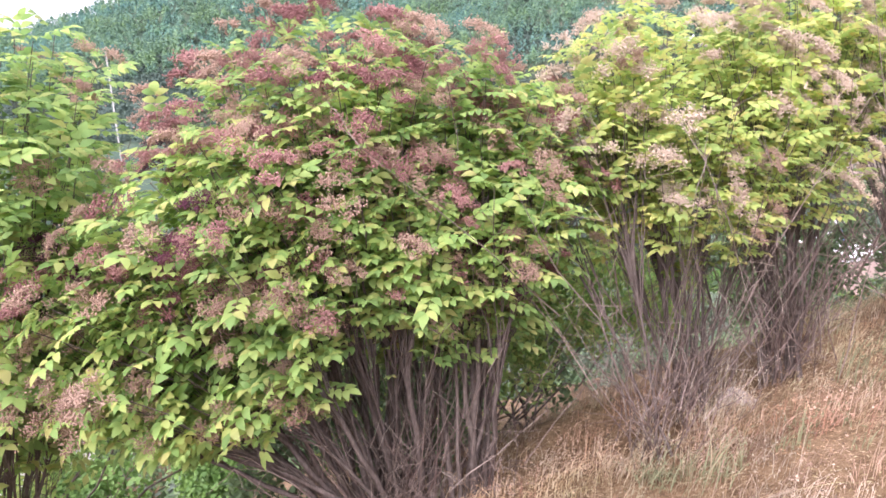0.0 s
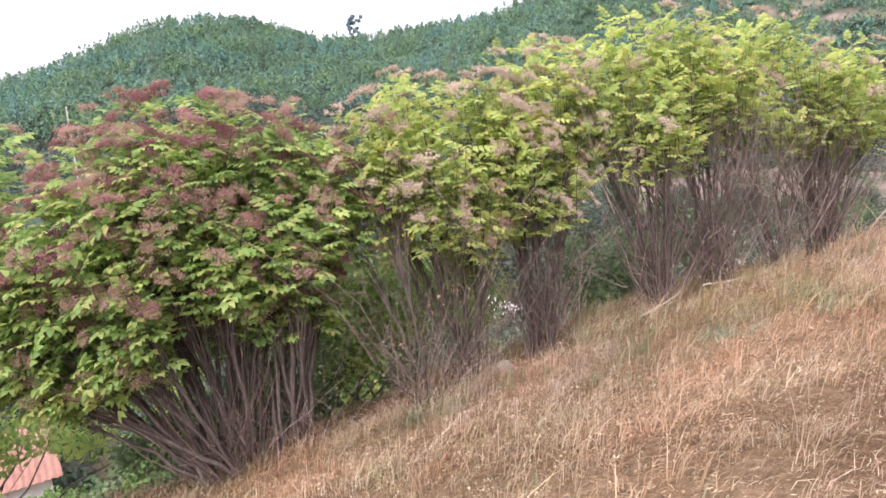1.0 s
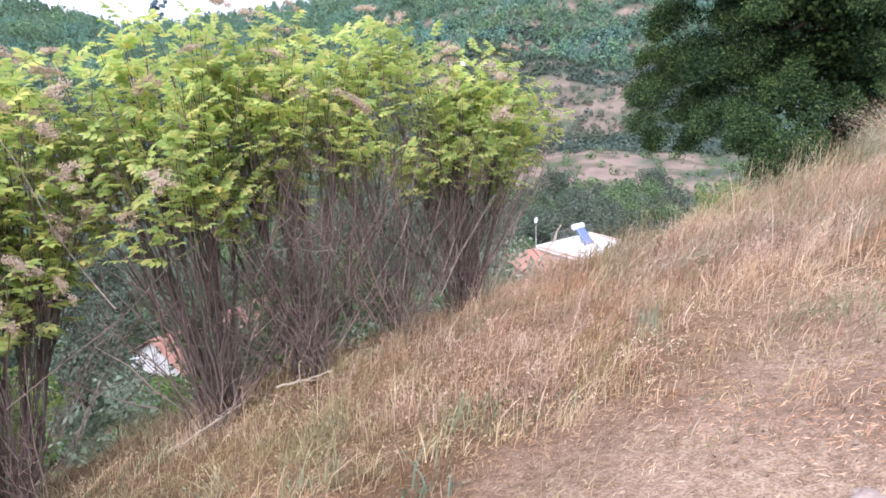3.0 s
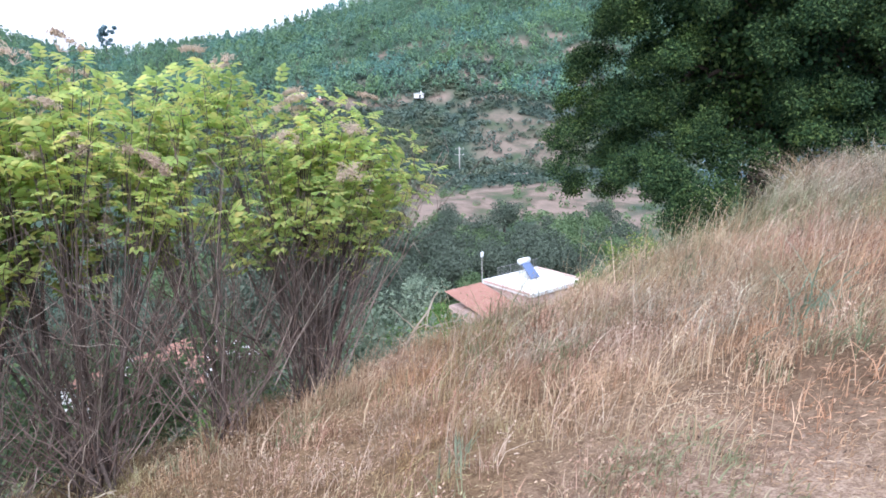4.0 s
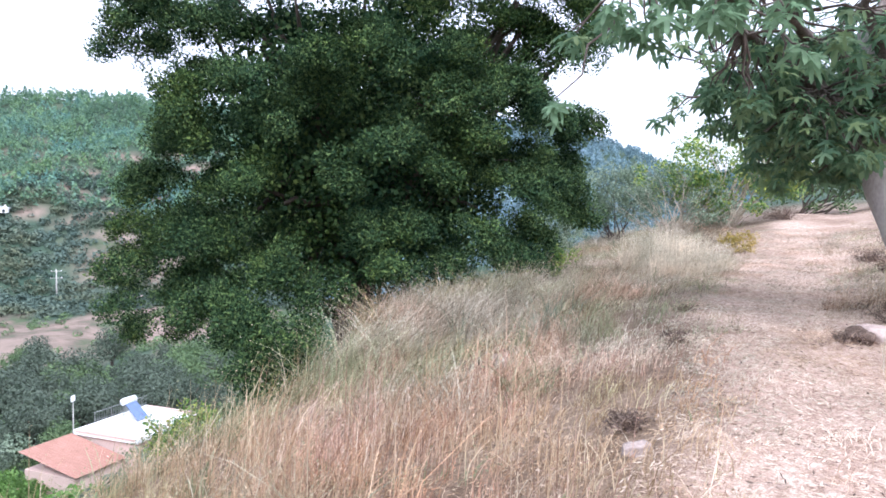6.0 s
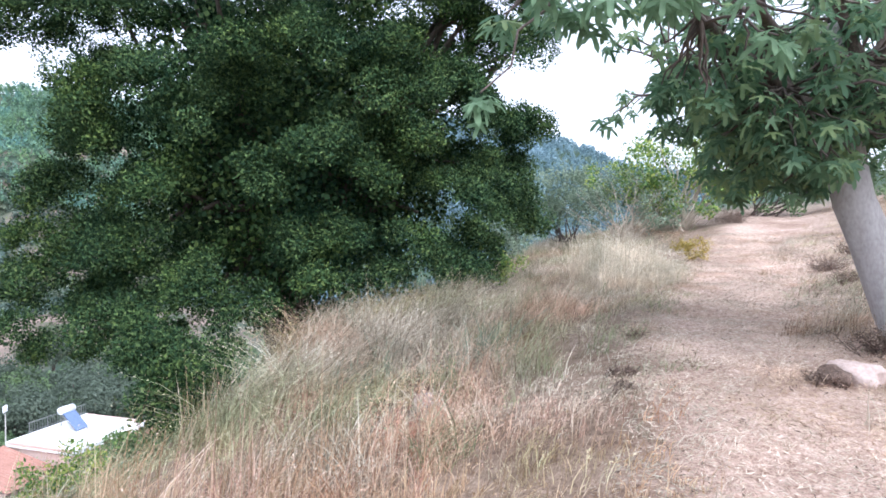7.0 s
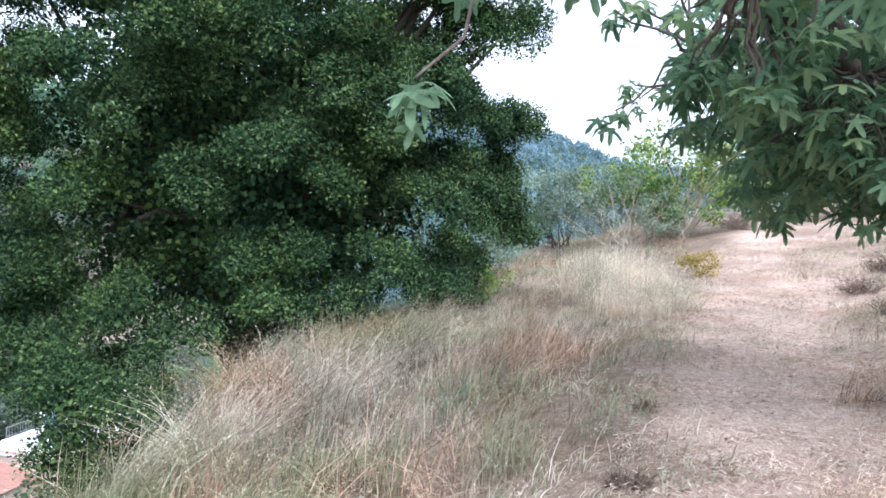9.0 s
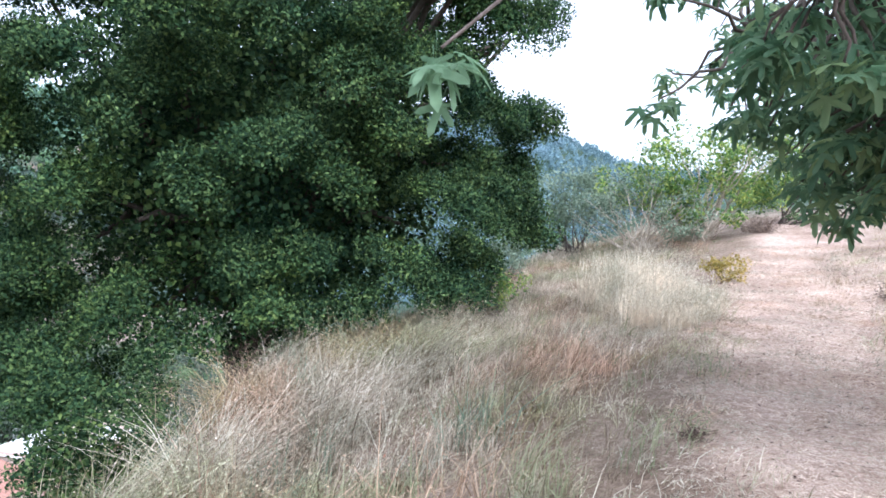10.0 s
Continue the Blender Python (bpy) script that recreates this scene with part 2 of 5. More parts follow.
M_pale = leaf_material("pale_straw", [(0.1, 0.075, 0.052), (0.22, 0.175, 0.13), (0.36, 0.305, 0.24), (0.49, 0.43, 0.35), (0.62, 0.56, 0.475), (0.76, 0.7, 0.61)], 0.22, 0.8, 1.5, 0.2, [((1.07, 0.86, 0.78), 0.65), ((0.8, 0.9, 0.7), 0.6)], tufted=True)
M_feather = leaf_material("bleached_straw", [(0.42, 0.34, 0.25), (0.6, 0.52, 0.41), (0.72, 0.64, 0.53), (0.8, 0.74, 0.63)], 0.3, 0.75, 1.5, 0.3, tufted=True)
M_rust = leaf_material("rust_weed", [(0.34, 0.19, 0.14), (0.48, 0.29, 0.225), (0.6, 0.42, 0.34)], 0.25, 0.75, 1.5, 0.3, tufted=True)
M_litter = leaf_material("trodden_straw", [(0.28, 0.21, 0.165), (0.42, 0.325, 0.265), (0.54, 0.44, 0.37), (0.63, 0.53, 0.455), (0.71, 0.615, 0.53), (0.78, 0.69, 0.6)], 0.15, 0.85, 1.5, 0.2, [((0.9, 0.8, 0.72), 1.0)], tufted=True)
M_weed = leaf_material("grey_green_weed", [(0.2, 0.22, 0.13), (0.28, 0.29, 0.18), (0.33, 0.33, 0.21), (0.17, 0.2, 0.11)], 0.3, 0.7, 0.9, tufted=True)
M_elder = leaf_material("elder_leaf", [(0.23, 0.37, 0.13), (0.31, 0.48, 0.16), (0.41, 0.57, 0.195), (0.5, 0.63, 0.22), (0.6, 0.58, 0.24)], 0.58, 0.6, 1.6)
M_elder_light = leaf_material("elder_leaf_yellowing", [(0.34, 0.47, 0.16), (0.43, 0.57, 0.19), (0.52, 0.63, 0.21), (0.61, 0.65, 0.235), (0.66, 0.6, 0.24)], 0.6, 0.6, 1.4)
M_oak = leaf_material("oak_leaf", [(0.016, 0.037, 0.02), (0.032, 0.067, 0.031), (0.062, 0.112, 0.045), (0.14, 0.2, 0.075)], 0.24, 0.7, 0.9, 0.1, [((1.18, 1.12, 0.85), 0.5), ((0.72, 0.88, 1.1), 0.35)])
M_fig = leaf_material("fig_leaf", [(0.09, 0.175, 0.105), (0.14, 0.25, 0.15), (0.22, 0.34, 0.21), (0.3, 0.4, 0.2)], 0.58, 0.55, 1.2)
M_bush = leaf_material("bush_leaf", [(0.08, 0.16, 0.055), (0.15, 0.27, 0.075), (0.27, 0.38, 0.1), (0.46, 0.49, 0.13)], 0.45, 0.5, 0.9)
M_sage = leaf_material("grey_leaf", [(0.17, 0.23, 0.17), (0.23, 0.3, 0.22), (0.3, 0.36, 0.27)], 0.3, 0.6, 0.9)
M_yellow = leaf_material("yellow_leaf", [(0.36, 0.26, 0.06), (0.46, 0.34, 0.09), (0.3, 0.27, 0.08)], 0.3, 0.6, 2.0)
M_olive = leaf_material("olive_leaf", [(0.075, 0.1, 0.078), (0.105, 0.138, 0.105), (0.155, 0.19, 0.145)], 0.25, 0.6, 0.3)
M_grove = leaf_material("grove_leaf", [(0.095, 0.155, 0.08), (0.135, 0.205, 0.1), (0.19, 0.265, 0.125)], 0.25, 0.6, 0.3)
M_fresh = leaf_material("fresh_leaf", [(0.11, 0.21, 0.055), (0.15, 0.27, 0.07), (0.2, 0.33, 0.09)], 0.35, 0.5, 0.5)
# pine green made lighter and bluer, with distance haze mixed into the colour
M_forest = leaf_material("hazed_forest_crown", [(0.16, 0.26, 0.215), (0.18, 0.29, 0.225), (0.205, 0.325, 0.225), (0.24, 0.37, 0.225)], 0.35, 0.9, 0.03, 0.05, [((0.7, 0.82, 1.0), 0.03), ((1.2, 1.15, 0.92), 0.06)])
# scrub colour with extra blue that stands for haze over the far slopes
M_scrub = leaf_material("hazed_scrub_crown", [(0.085, 0.125, 0.115), (0.1, 0.145, 0.13), (0.12, 0.165, 0.145), (0.14, 0.185, 0.155)], 0.2, 0.9, 0.05, 0.05, [((1.25, 1.05, 0.85), 0.04)])
# too pale and blue for leaves: distance haze is painted into this colour
M_haze_crown = leaf_material("hazed_crown", [(0.18, 0.27, 0.33), (0.2, 0.3, 0.36), (0.23, 0.33, 0.39), (0.25, 0.36, 0.41)], 0.25, 0.9, 0.02, 0.05)
M_berry_dry = berry_material("dry_berry", (0.38, 0.24, 0.18), (0.56, 0.39, 0.3))
M_berry_red = berry_material("red_berry", (0.27, 0.11, 0.115), (0.52, 0.29, 0.26))
M_berry_dark = berry_material("ripe_berry", (0.06, 0.018, 0.04), (0.2, 0.07, 0.1))
M_umbel = berry_material("faded_umbel", (0.54, 0.41, 0.31), (0.72, 0.58, 0.46))
M_stem = rough_material("stem_bark", [(0.3, (0.055, 0.042, 0.036)), (0.5, (0.11, 0.085, 0.073)), (0.7, (0.2, 0.16, 0.14))], 8, 70, 0.9, 0.5, (1, 1, 0.3))
M_twig = leaf_material("dead_twig", [(0.09, 0.06, 0.052), (0.16, 0.118, 0.105), (0.26, 0.2, 0.18), (0.13, 0.09, 0.08), (0.38, 0.315, 0.28)], 0.0, 0.9, 1.5)
M_dead = rough_material("bleached_wood", [(0.3, (0.3, 0.24, 0.18)), (0.5, (0.45, 0.38, 0.3)), (0.7, (0.55, 0.48, 0.4))], 10, 90, 0.85, 0.4, (1, 1, 0.3))
M_oakbark = rough_material("oak_bark", [(0.3, (0.04, 0.03, 0.025)), (0.55, (0.1, 0.08, 0.065)), (0.75, (0.17, 0.14, 0.12))], 6, 40, 0.95, 0.8, (1, 1, 0.3))
M_figbark = rough_material("fig_bark", [(0.25, (0.24, 0.21, 0.2)), (0.5, (0.4, 0.37, 0.36)), (0.75, (0.52, 0.49, 0.48))], 5, 50, 0.85, 0.4, (1, 1, 0.5))
M_rock = rough_material("limestone", [(0.25, (0.17, 0.13, 0.11)), (0.5, (0.32, 0.255, 0.225)), (0.75, (0.44, 0.365, 0.33))], 7, 50, 0.9, 1.0)
M_darkweed = leaf_material("dark_dry_weed", [(0.09, 0.062, 0.052), (0.17, 0.12, 0.1), (0.32, 0.24, 0.2)], 0.1, 0.9, 3.0)
M_palestone = rough_material("pale_boulder", [(0.3, (0.3, 0.215, 0.185)), (0.5, (0.48, 0.37, 0.325)), (0.72, (0.6, 0.49, 0.44))], 6, 40, 0.9, 0.8)
M_earth = rough_material("clotted_earth", [(0.3, (0.04, 0.028, 0.022)), (0.5, (0.11, 0.075, 0.058)), (0.7, (0.24, 0.17, 0.135))], 14, 70, 0.95, 1.0, dist=0.03)
M_white = rough_material("white_render", [(0.3, (0.66, 0.65, 0.64)), (0.6, (0.8, 0.79, 0.78))], 0.7, 12, 0.85, 0.15)
M_pink = rough_material("pink_render", [(0.3, (0.5, 0.36, 0.31)), (0.6, (0.62, 0.46, 0.4))], 0.8, 12, 0.85, 0.15)
M_tile = rough_material("terracotta_tile", [(0.3, (0.26, 0.13, 0.095)), (0.6, (0.37, 0.2, 0.155)), (0.8, (0.43, 0.27, 0.21))], 1.5, 12, 0.85, 0.3)
M_steel = rough_material("painted_steel", [(0.3, (0.2, 0.21, 0.2)), (0.7, (0.3, 0.31, 0.3))], 3, 30, 0.5, 0.1, metal=0.4)
M_tank = rough_material("white_tank", [(0.3, (0.7, 0.72, 0.74)), (0.7, (0.82, 0.83, 0.84))], 2, 20, 0.35, 0.05)
M_panel = rough_material("blue_collector", [(0.3, (0.1, 0.14, 0.27)), (0.7, (0.17, 0.23, 0.38))], 2, 20, 0.25, 0.02)
M_glass = rough_material("dark_window", [(0.3, (0.02, 0.025, 0.03)), (0.7, (0.04, 0.045, 0.05))], 2, 10, 0.1, 0.02, spec=0.6)
M_pole = rough_material("weathered_pole", [(0.3, (0.3, 0.29, 0.27)), (0.7, (0.45, 0.43, 0.4))], 4, 30, 0.9, 0.2)


# ---- lie of the land ----
def ease(a, b, x):
    t = np.clip((x - a) / (b - a), 0, 1)
    return t * t * (3 - 2 * t)


def path_x(y):
    return np.interp(y, [-30, -4, 2, 8, 15, 22, 28, 40], [1.9, 1.8, 1.35, 1.05, 1.1, 2.2, 3.7, 6.5])


def path_z(y):
    return np.interp(y, [-30, -4, 0, 4, 8, 12, 15, 19, 23, 28, 40, 80], [-1.5, 0.30, 0.60, 0.90, 1.25, 1.56, 1.62, 1.72, 2.05, 2.65, 3.3, 4.5])


def crest_of(y):
    return np.interp(y, [-10, 0, 5.5, 7.5, 9, 10.5, 13, 15, 17, 20, 40], [6.3, 5.4, 4.8, 4.4, 3.85, 3.5, 3.3, 3.6, 4.7, 5.2, 5.5])


def polar(x, y):
    X, Y = x - 0.5, y - 6.0
    return np.hypot(X, Y), np.degrees(np.arctan2(-X, Y))


RIDGE = [(-180, 6), (-60, 5), (-30, 3.6), (-4, 3.4), (0.7, 4.0), (3, 5.0), (6.3, 6.3), (10, 7.5), (15, 8.1), (30, 8.6), (41, 8.3), (45, 8.6), (51, 8.3), (59.5, 7.1), (66, 4.9), (71, 4.1),
         (77, 3.4), (80, 3.3), (85.5, 5.0), (88, 5.1), (93, 4.6), (97, 2.8), (100, 1.5), (104, 0.2), (112, 0.0), (180, 3)]


def bare_of(r, az):
    """Where the far land is bare earth: dry fields on the valley side and old terraces."""
    w = waves(az * 0.22, r * 0.035, 1.0, 0.7)
    field = ease(138, 148, r) * ease(222, 206, r + 9 * w) * ease(30, 34, az) * ease(64, 59, az) * ease(-0.5, 0.0, w + 0.2)
    knoll = ease(238, 246, r) * ease(290, 275, r) * ease(38, 41, az) * ease(50, 47, az)
    steps = ease(0.2, 0.55, np.sin(r * 0.26 + 0.9 * np.sin(az * 0.3))) * ease(282, 296, r) * ease(395, 370, r) * ease(34, 40, az) * ease(68, 60, az)
    steps = steps * ease(-0.4, 0.0, waves(az * 0.5, r * 0.05, 1.0, 2.0))
    return np.clip(np.maximum(np.maximum(field, knoll * 0.8), steps), 0, 1)


def ground_z(x, y):
    x, y = np.asarray(x, float), np.asarray(y, float)
    px, pz, crest = path_x(y), path_z(y), crest_of(y)
    d = px - 0.7 - x
    s = np.interp(y, [-10, 0, 3, 5, 9, 13, 16, 22, 30], [0.5, 0.43, 0.36, 0.31, 0.30, 0.27, 0.19, 0.2, 0.17])
    dd = np.clip(d, 0, None)
    over = np.clip(dd - crest, 0, None)
    near = pz - s * np.minimum(dd, crest) - over * 0.66 * ease(-0.4, 1.4, over)
    up = np.clip(x - px - 0.7, 0, None)
    near = near + 0.2 * np.minimum(up, 14) + 0.06 * np.clip(up - 14, 0, 40)
    near = near + 0.035 * waves(x, y, 1.1) + 0.02 * waves(x, y, 3.1, 1.0)
    r, az = polar(x, y)
    el = np.interp(az, [a for a, _ in RIDGE], [e for _, e in RIDGE])
    floor = np.interp(r, [0, 30, 65, 110, 160, 240, 270], [-14, -15, -20.5, -25, -27, -24.5, -18])
    ridge = 2 + 480 * np.tan(np.radians(el))
    hill = -24.5 + (ridge + 24.5) * np.clip((r - 240) / 240, 0, 1) ** 0.95
    far = np.where(r < 240, floor, hill)
    far = far + ease(250, 300, r) * ease(480, 430, r) * 6.0 * waves(az * 0.18, r * 0.02, 1.0, 1.3)
    far = far + ease(60, 120, r) * 1.2 * waves(x, y, 0.05, 0.5)
    far = np.maximum(np.where(r > 480, ridge - (r - 480) * 0.25, far), -60)
    w = ease(60, 200, r)
    left = np.where(d > crest, np.maximum(near, far), near)
    return np.where(d > 0, left * (1 - w) + far * w, near * (1 - w) + np.maximum(far, near) * w)


def gz(x, y):
    return float(ground_z(x, y))


def build_ground():
    rings = np.concatenate([np.linspace(0.001, 12, 90), np.geomspace(12.15, 40, 70), np.geomspace(41, 600, 130), np.geomspace(640, 4500, 14)])
    n = 380
    a = np.linspace(0, 2 * np.pi, n, endpoint=False)
    X = 0.5 - np.outer(rings, np.sin(a))
    Y = 6.0 + np.outer(rings, np.cos(a))
    Z = ground_z(X, Y)
    V = np.stack([X, Y, Z], -1).reshape(-1, 3)
    i, j = np.meshgrid(np.arange(len(rings) - 1), np.arange(n), indexing="ij")
    k = (j + 1) % n
    F = np.stack([i * n + j, (i + 1) * n + j, (i + 1) * n + k, i * n + k], -1).reshape(-1, 4)[:, ::-1]
    me = np_mesh("ground", V, F, M_ground, smooth=True)
    x, y = V[:, 0], V[:, 1]
    r, az = polar(x, y)
    edge = np.where(x > path_x(y), 0.45 * np.abs(x - path_x(y)), np.abs(x - path_x(y))) + 0.22 * waves(x, y, 1.6, 0.4)
    u = path_x(y) - x
    trodden = ease(2.6, 1.5, u + 0.5 * waves(x, y, 1.1, 0.3)) * ease(3.2, 4.8, y) * ease(8.4, 6.6, y) * (u > -0.5)
    masks = {"track": np.maximum(ease(1.05, 0.35, edge) * ease(34, 26, y), 0.45 * trodden), "far": ease(24, 45, r), "bare": bare_of(r, az)}
    for name, values in masks.items():
        at = me.attributes.new(name, "FLOAT", "POINT")
        at.data.foreach_set("value", values.astype(np.float32))
    ob = new("ground", me)
    return tagged(ob, "hillside of pale dry soil running down to a wooded valley", "ground", kind="structure")


build_ground()


# ---- grass ----
def blades(x, y, h, w, lean, turn, curl):
    """Bent tapering blades standing on the ground, joined."""
    z = ground_z(x, y) - 0.01
    base = np.stack([x, y, z], -1)
    out = np.stack([np.cos(turn), np.sin(turn), 0 * turn], -1)
    side = np.stack([-np.sin(turn + curl), np.cos(turn + curl), 0 * turn], -1)

    def at(s):
        return base + out * (lean * h * s * s)[:, None] + np.stack([0 * h, 0 * h, h * s * (1 - 0.35 * lean * s)], -1)

    rows = []
    for s, k in ((0.0, 1.0), (0.4, 0.85), (0.75, 0.6)):
        c = at(s)
        rows += [c - side * (w * k * 0.5)[:, None], c + side * (w * k * 0.5)[:, None]]
    V = np.stack(rows + [at(1.0)], 1)
    T = np.array([[0, 1, 3], [0, 3, 2], [2, 3, 5], [2, 5, 4], [4, 5, 6]])
    F = T[None] + (np.arange(len(x)) * 7)[:, None, None]
    return V.reshape(-1, 3), F.reshape(-1, 3), at, out


def track_off(x, y):
    """How far off the trodden track, negative on it."""
    u = x - path_x(y)
    return np.where(u > 0, 0.5 * u, -u) - 0.6 + 0.2 * waves(x, y, 1.6, 0.4)


def worn(x, y):
    """Where the slope beside the start of the track is trodden bare, 0 to 1."""
    u = path_x(y) - x
    return ease(2.6, 1.5, u + 0.5 * waves(x, y, 1.1, 0.3)) * ease(2.6, 4.2, y) * ease(8.4, 6.6, y)


def tall(x, y):
    """Height of the grass: trodden short by the track and low on the first slope, tall along the crest further on."""
    off = track_off(x, y)
    d = path_x(y) - 0.7 - x
    rise = ease(7.5, 12.5, y)
    h = 0.08 + 0.1 * ease(0.0, 1.8, off) + rise * 0.12 * ease(0.1, 1.6, off) + 0.06 * rise * ease(1.6, 4.0, d)
    h = h * (1 - 0.4 * ease(15.5, 20, y)) * (1 - 0.2 * ease(8, 5, y))
    return h * (1 - 0.45 * worn(x, y)) * (1 + 0.35 * waves(x, y, 0.9, 2.2) + 0.3 * waves(x, y, 3.0, 1.2))


spike = np.array([[0, 0, 0], [0.5, 0.45, 0.1], [-0.5, 0.45, -0.1], [0, 1, 0]], float)
spike_f = np.array([[0, 1, 3], [0, 3, 2]])


def grass_patch(name, label, material, n, box, keep, width, lean=0.4, grow=1.0, heads=0.25, head=0.024, per=12, spread=0.06, wind=0.3):
    """Tufts of blades, each tuft with its own height, lean and shade, some blades with seed heads."""
    m = max(n // per, 1)
    cx, cy = rng.uniform(box[0], box[1], m), rng.uniform(box[2], box[3], m)
    ok = keep(cx, cy)
    cx, cy = cx[ok], cy[ok]
    m = len(cx)
    size = rng.lognormal(-0.05, 0.38, m)
    shade = rng.random(m)
    a, q = rng.uniform(0, 6.3, (m, per)), np.sqrt(rng.random((m, per)))
    x = (cx[:, None] + spread * 1.5 * size[:, None] * q * np.cos(a)).ravel()
    y = (cy[:, None] + spread * 1.5 * size[:, None] * q * np.sin(a)).ravel()
    k = len(x)
    h = np.clip(tall(x, y) * np.repeat(size, per) * rng.lognormal(-0.1, 0.32, k) * grow, 0.035, 0.95)
    turn = np.repeat(rng.normal(wind, 1.0, m), per) + rng.normal(0, 0.9, k)
    bow = np.clip(np.repeat(rng.normal(lean, 0.2, m), per) + rng.normal(0, 0.22, k), 0.02, 1.6)
    V, F, at, out = blades(x, y, h, rng.uniform(*width, k), bow, turn, rng.uniform(0, 6.3, k))
    shade = np.clip(np.repeat(shade, per) + rng.normal(0, 0.2, k), 0, 1)
    parts, tone = [(V, F)], [np.repeat(shade, 7)]
    pick = np.flatnonzero((rng.random(k) < heads) & (h > 0.11))
    if len(pick):
        for s in (0.72, 0.82, 0.92, 1.0):
            p = at(s)[pick] + rng.normal(0, 0.008, (len(pick), 3))
            dirs = out[pick] * 0.5 + rng.normal(0, 0.55, (len(pick), 3)) + [0, 0, 0.3]
            R = frames_of(dirs, rng.normal(0, 1, dirs.shape))
            sz = np.stack([rng.uniform(0.25, 0.5, len(p)) * head, head * rng.uniform(0.6, 1.3, len(p)), np.full(len(p), 0.01)], -1)
            parts.append(scatter(spike, spike_f, p, R, sz))
            tone.append(np.repeat(shade[pick], 4))
    V, F = joined(parts)
    me = np_mesh(name, V, F, material)
    mark = me.attributes.new("tuft", "FLOAT", "POINT")
    mark.data.foreach_set("value", np.concatenate(tone).astype(np.float32))
    return tagged(new(name, me), label, "grass", kind="stuff")


def on_slope(x, y):
    d = path_x(y) - 0.7 - x
    return (track_off(x, y) > -0.12) & (d < crest_of(y) + 0.9)


def russet(x, y):
    return waves(x, y, 0.55, 1.1) + 0.5 * waves(x, y, 1.3, 0.2)


def thinned(x, y, share=0.3):
    """Leaves bare gaps: few tufts on worn ground, scattered holes elsewhere."""
    return (rng.random(len(x)) > share * worn(x, y)) & (waves(x, y, 4.3, 1.9) + 0.6 * waves(x, y, 9.1, 0.4) > -0.62)


def around(spots):
    def keep(x, y):
        ok = np.zeros(len(x), bool)
        for px, py, rx, ry in spots:
            ok |= ((x - px) / rx) ** 2 + ((y - py) / ry) ** 2 < 1 + 0.4 * waves(x, y, 6.0, px)
        return ok
    return keep


grass_patch("dry_grass", "short dry golden grass covering the slope", M_straw, 84000, (-5.6, 1.7, -3, 12),
            lambda x, y: on_slope(x, y) & (russet(x, y) < 0.35) & thinned(x, y), (0.003, 0.0062), 0.55, heads=0.25, head=0.018)
grass_patch("russet_grass", "russet dry grass with nodding seed heads", M_rusty, 84000, (-5.4, 1.2, -2, 19),
            lambda x, y: on_slope(x, y) & (russet(x, y) > -0.05 - 0.5 * ease(7, 11, y)) & (y < 11.5 + 3 * waves(x, y, 0.8)) & thinned(x, y), (0.003, 0.0058), 0.45, heads=0.55, head=0.019)
grass_patch("tall_pale_grass", "tall pale wispy grass along the crest of the bank", M_pale, 110000, (-5.4, 1.4, 8.0, 31),
            lambda x, y: on_slope(x, y) & (waves(x, y, 0.7, 3.0) + ease(9, 15, y) > 0.2) & thinned(x, y), (0.0035, 0.0078), 0.75, 0.88, 0.4, 0.02)
grass_patch("bank_grass", "dry straw-coloured grass on the upper bank", M_straw, 24000, (1.0, 8.0, 3, 32),
            lambda x, y: (track_off(x, y) > -0.1) & (x > path_x(y)), (0.005, 0.009), 0.6, 0.8)
grass_patch("green_weeds", "grey-green weeds between the dry grass", M_weed, 19000, (-5.0, 2.2, -1, 27),
            lambda x, y: on_slope(x, y) & (waves(x, y, 0.8, 5.0) > 0.35 - 0.25 * ease(8, 14, y)) & thinned(x, y), (0.005, 0.01), 0.4, 0.85, 0.2)
grass_patch("rusty_weed", "low rust-coloured dying weeds in the dry grass", M_rust, 7000, (-4.5, 1, 12.5, 18),
            around([(-3.05, 14.3, 0.4, 0.5), (-2.27, 16.84, 0.2, 0.3), (-2.6, 13.2, 0.25, 0.35)]), (0.004, 0.009), 0.6, 0.8, 0.3, 0.018)
grass_patch("blue_green_weed", "blue-green leafy weeds among the dry grass", M_sage, 30000, (-4.6, 1, 1.5, 18),
            around([(-3.3, 15.9, 0.3, 0.5), (-2.2, 14.0, 0.3, 0.4), (-3.9, 14.6, 0.25, 0.4), (-0.95, 4.5, 0.24, 0.3), (-2.2, 3.85, 0.3, 0.35), (-1.6, 6.6, 0.2, 0.3), (-0.9, 9.0, 0.25, 0.4), (-1.0, 14.5, 0.22, 0.4)]), (0.005, 0.011), 0.5, 1.1, 0.1)
grass_patch("feathery_grass", "feathery bleached grass in a loose tall stand", M_feather, 90000, (-0.9, 1.4, 17.0, 22.5),
            around([(0.35, 19.3, 0.65, 1.5), (-0.2, 20.6, 0.6, 1.2)]), (0.004, 0.008), 0.35, 1.9, 0.6, 0.03)

grass_patch("pale_weed", "pale dry weed stalks at the foot of the shrubs", M_feather, 700, (-4.4, -3.4, 1.8, 3.3),
            around([(-3.85, 2.55, 0.16, 0.4)]), (0.003, 0.006), 0.3, 1.9, 0.6, 0.02)


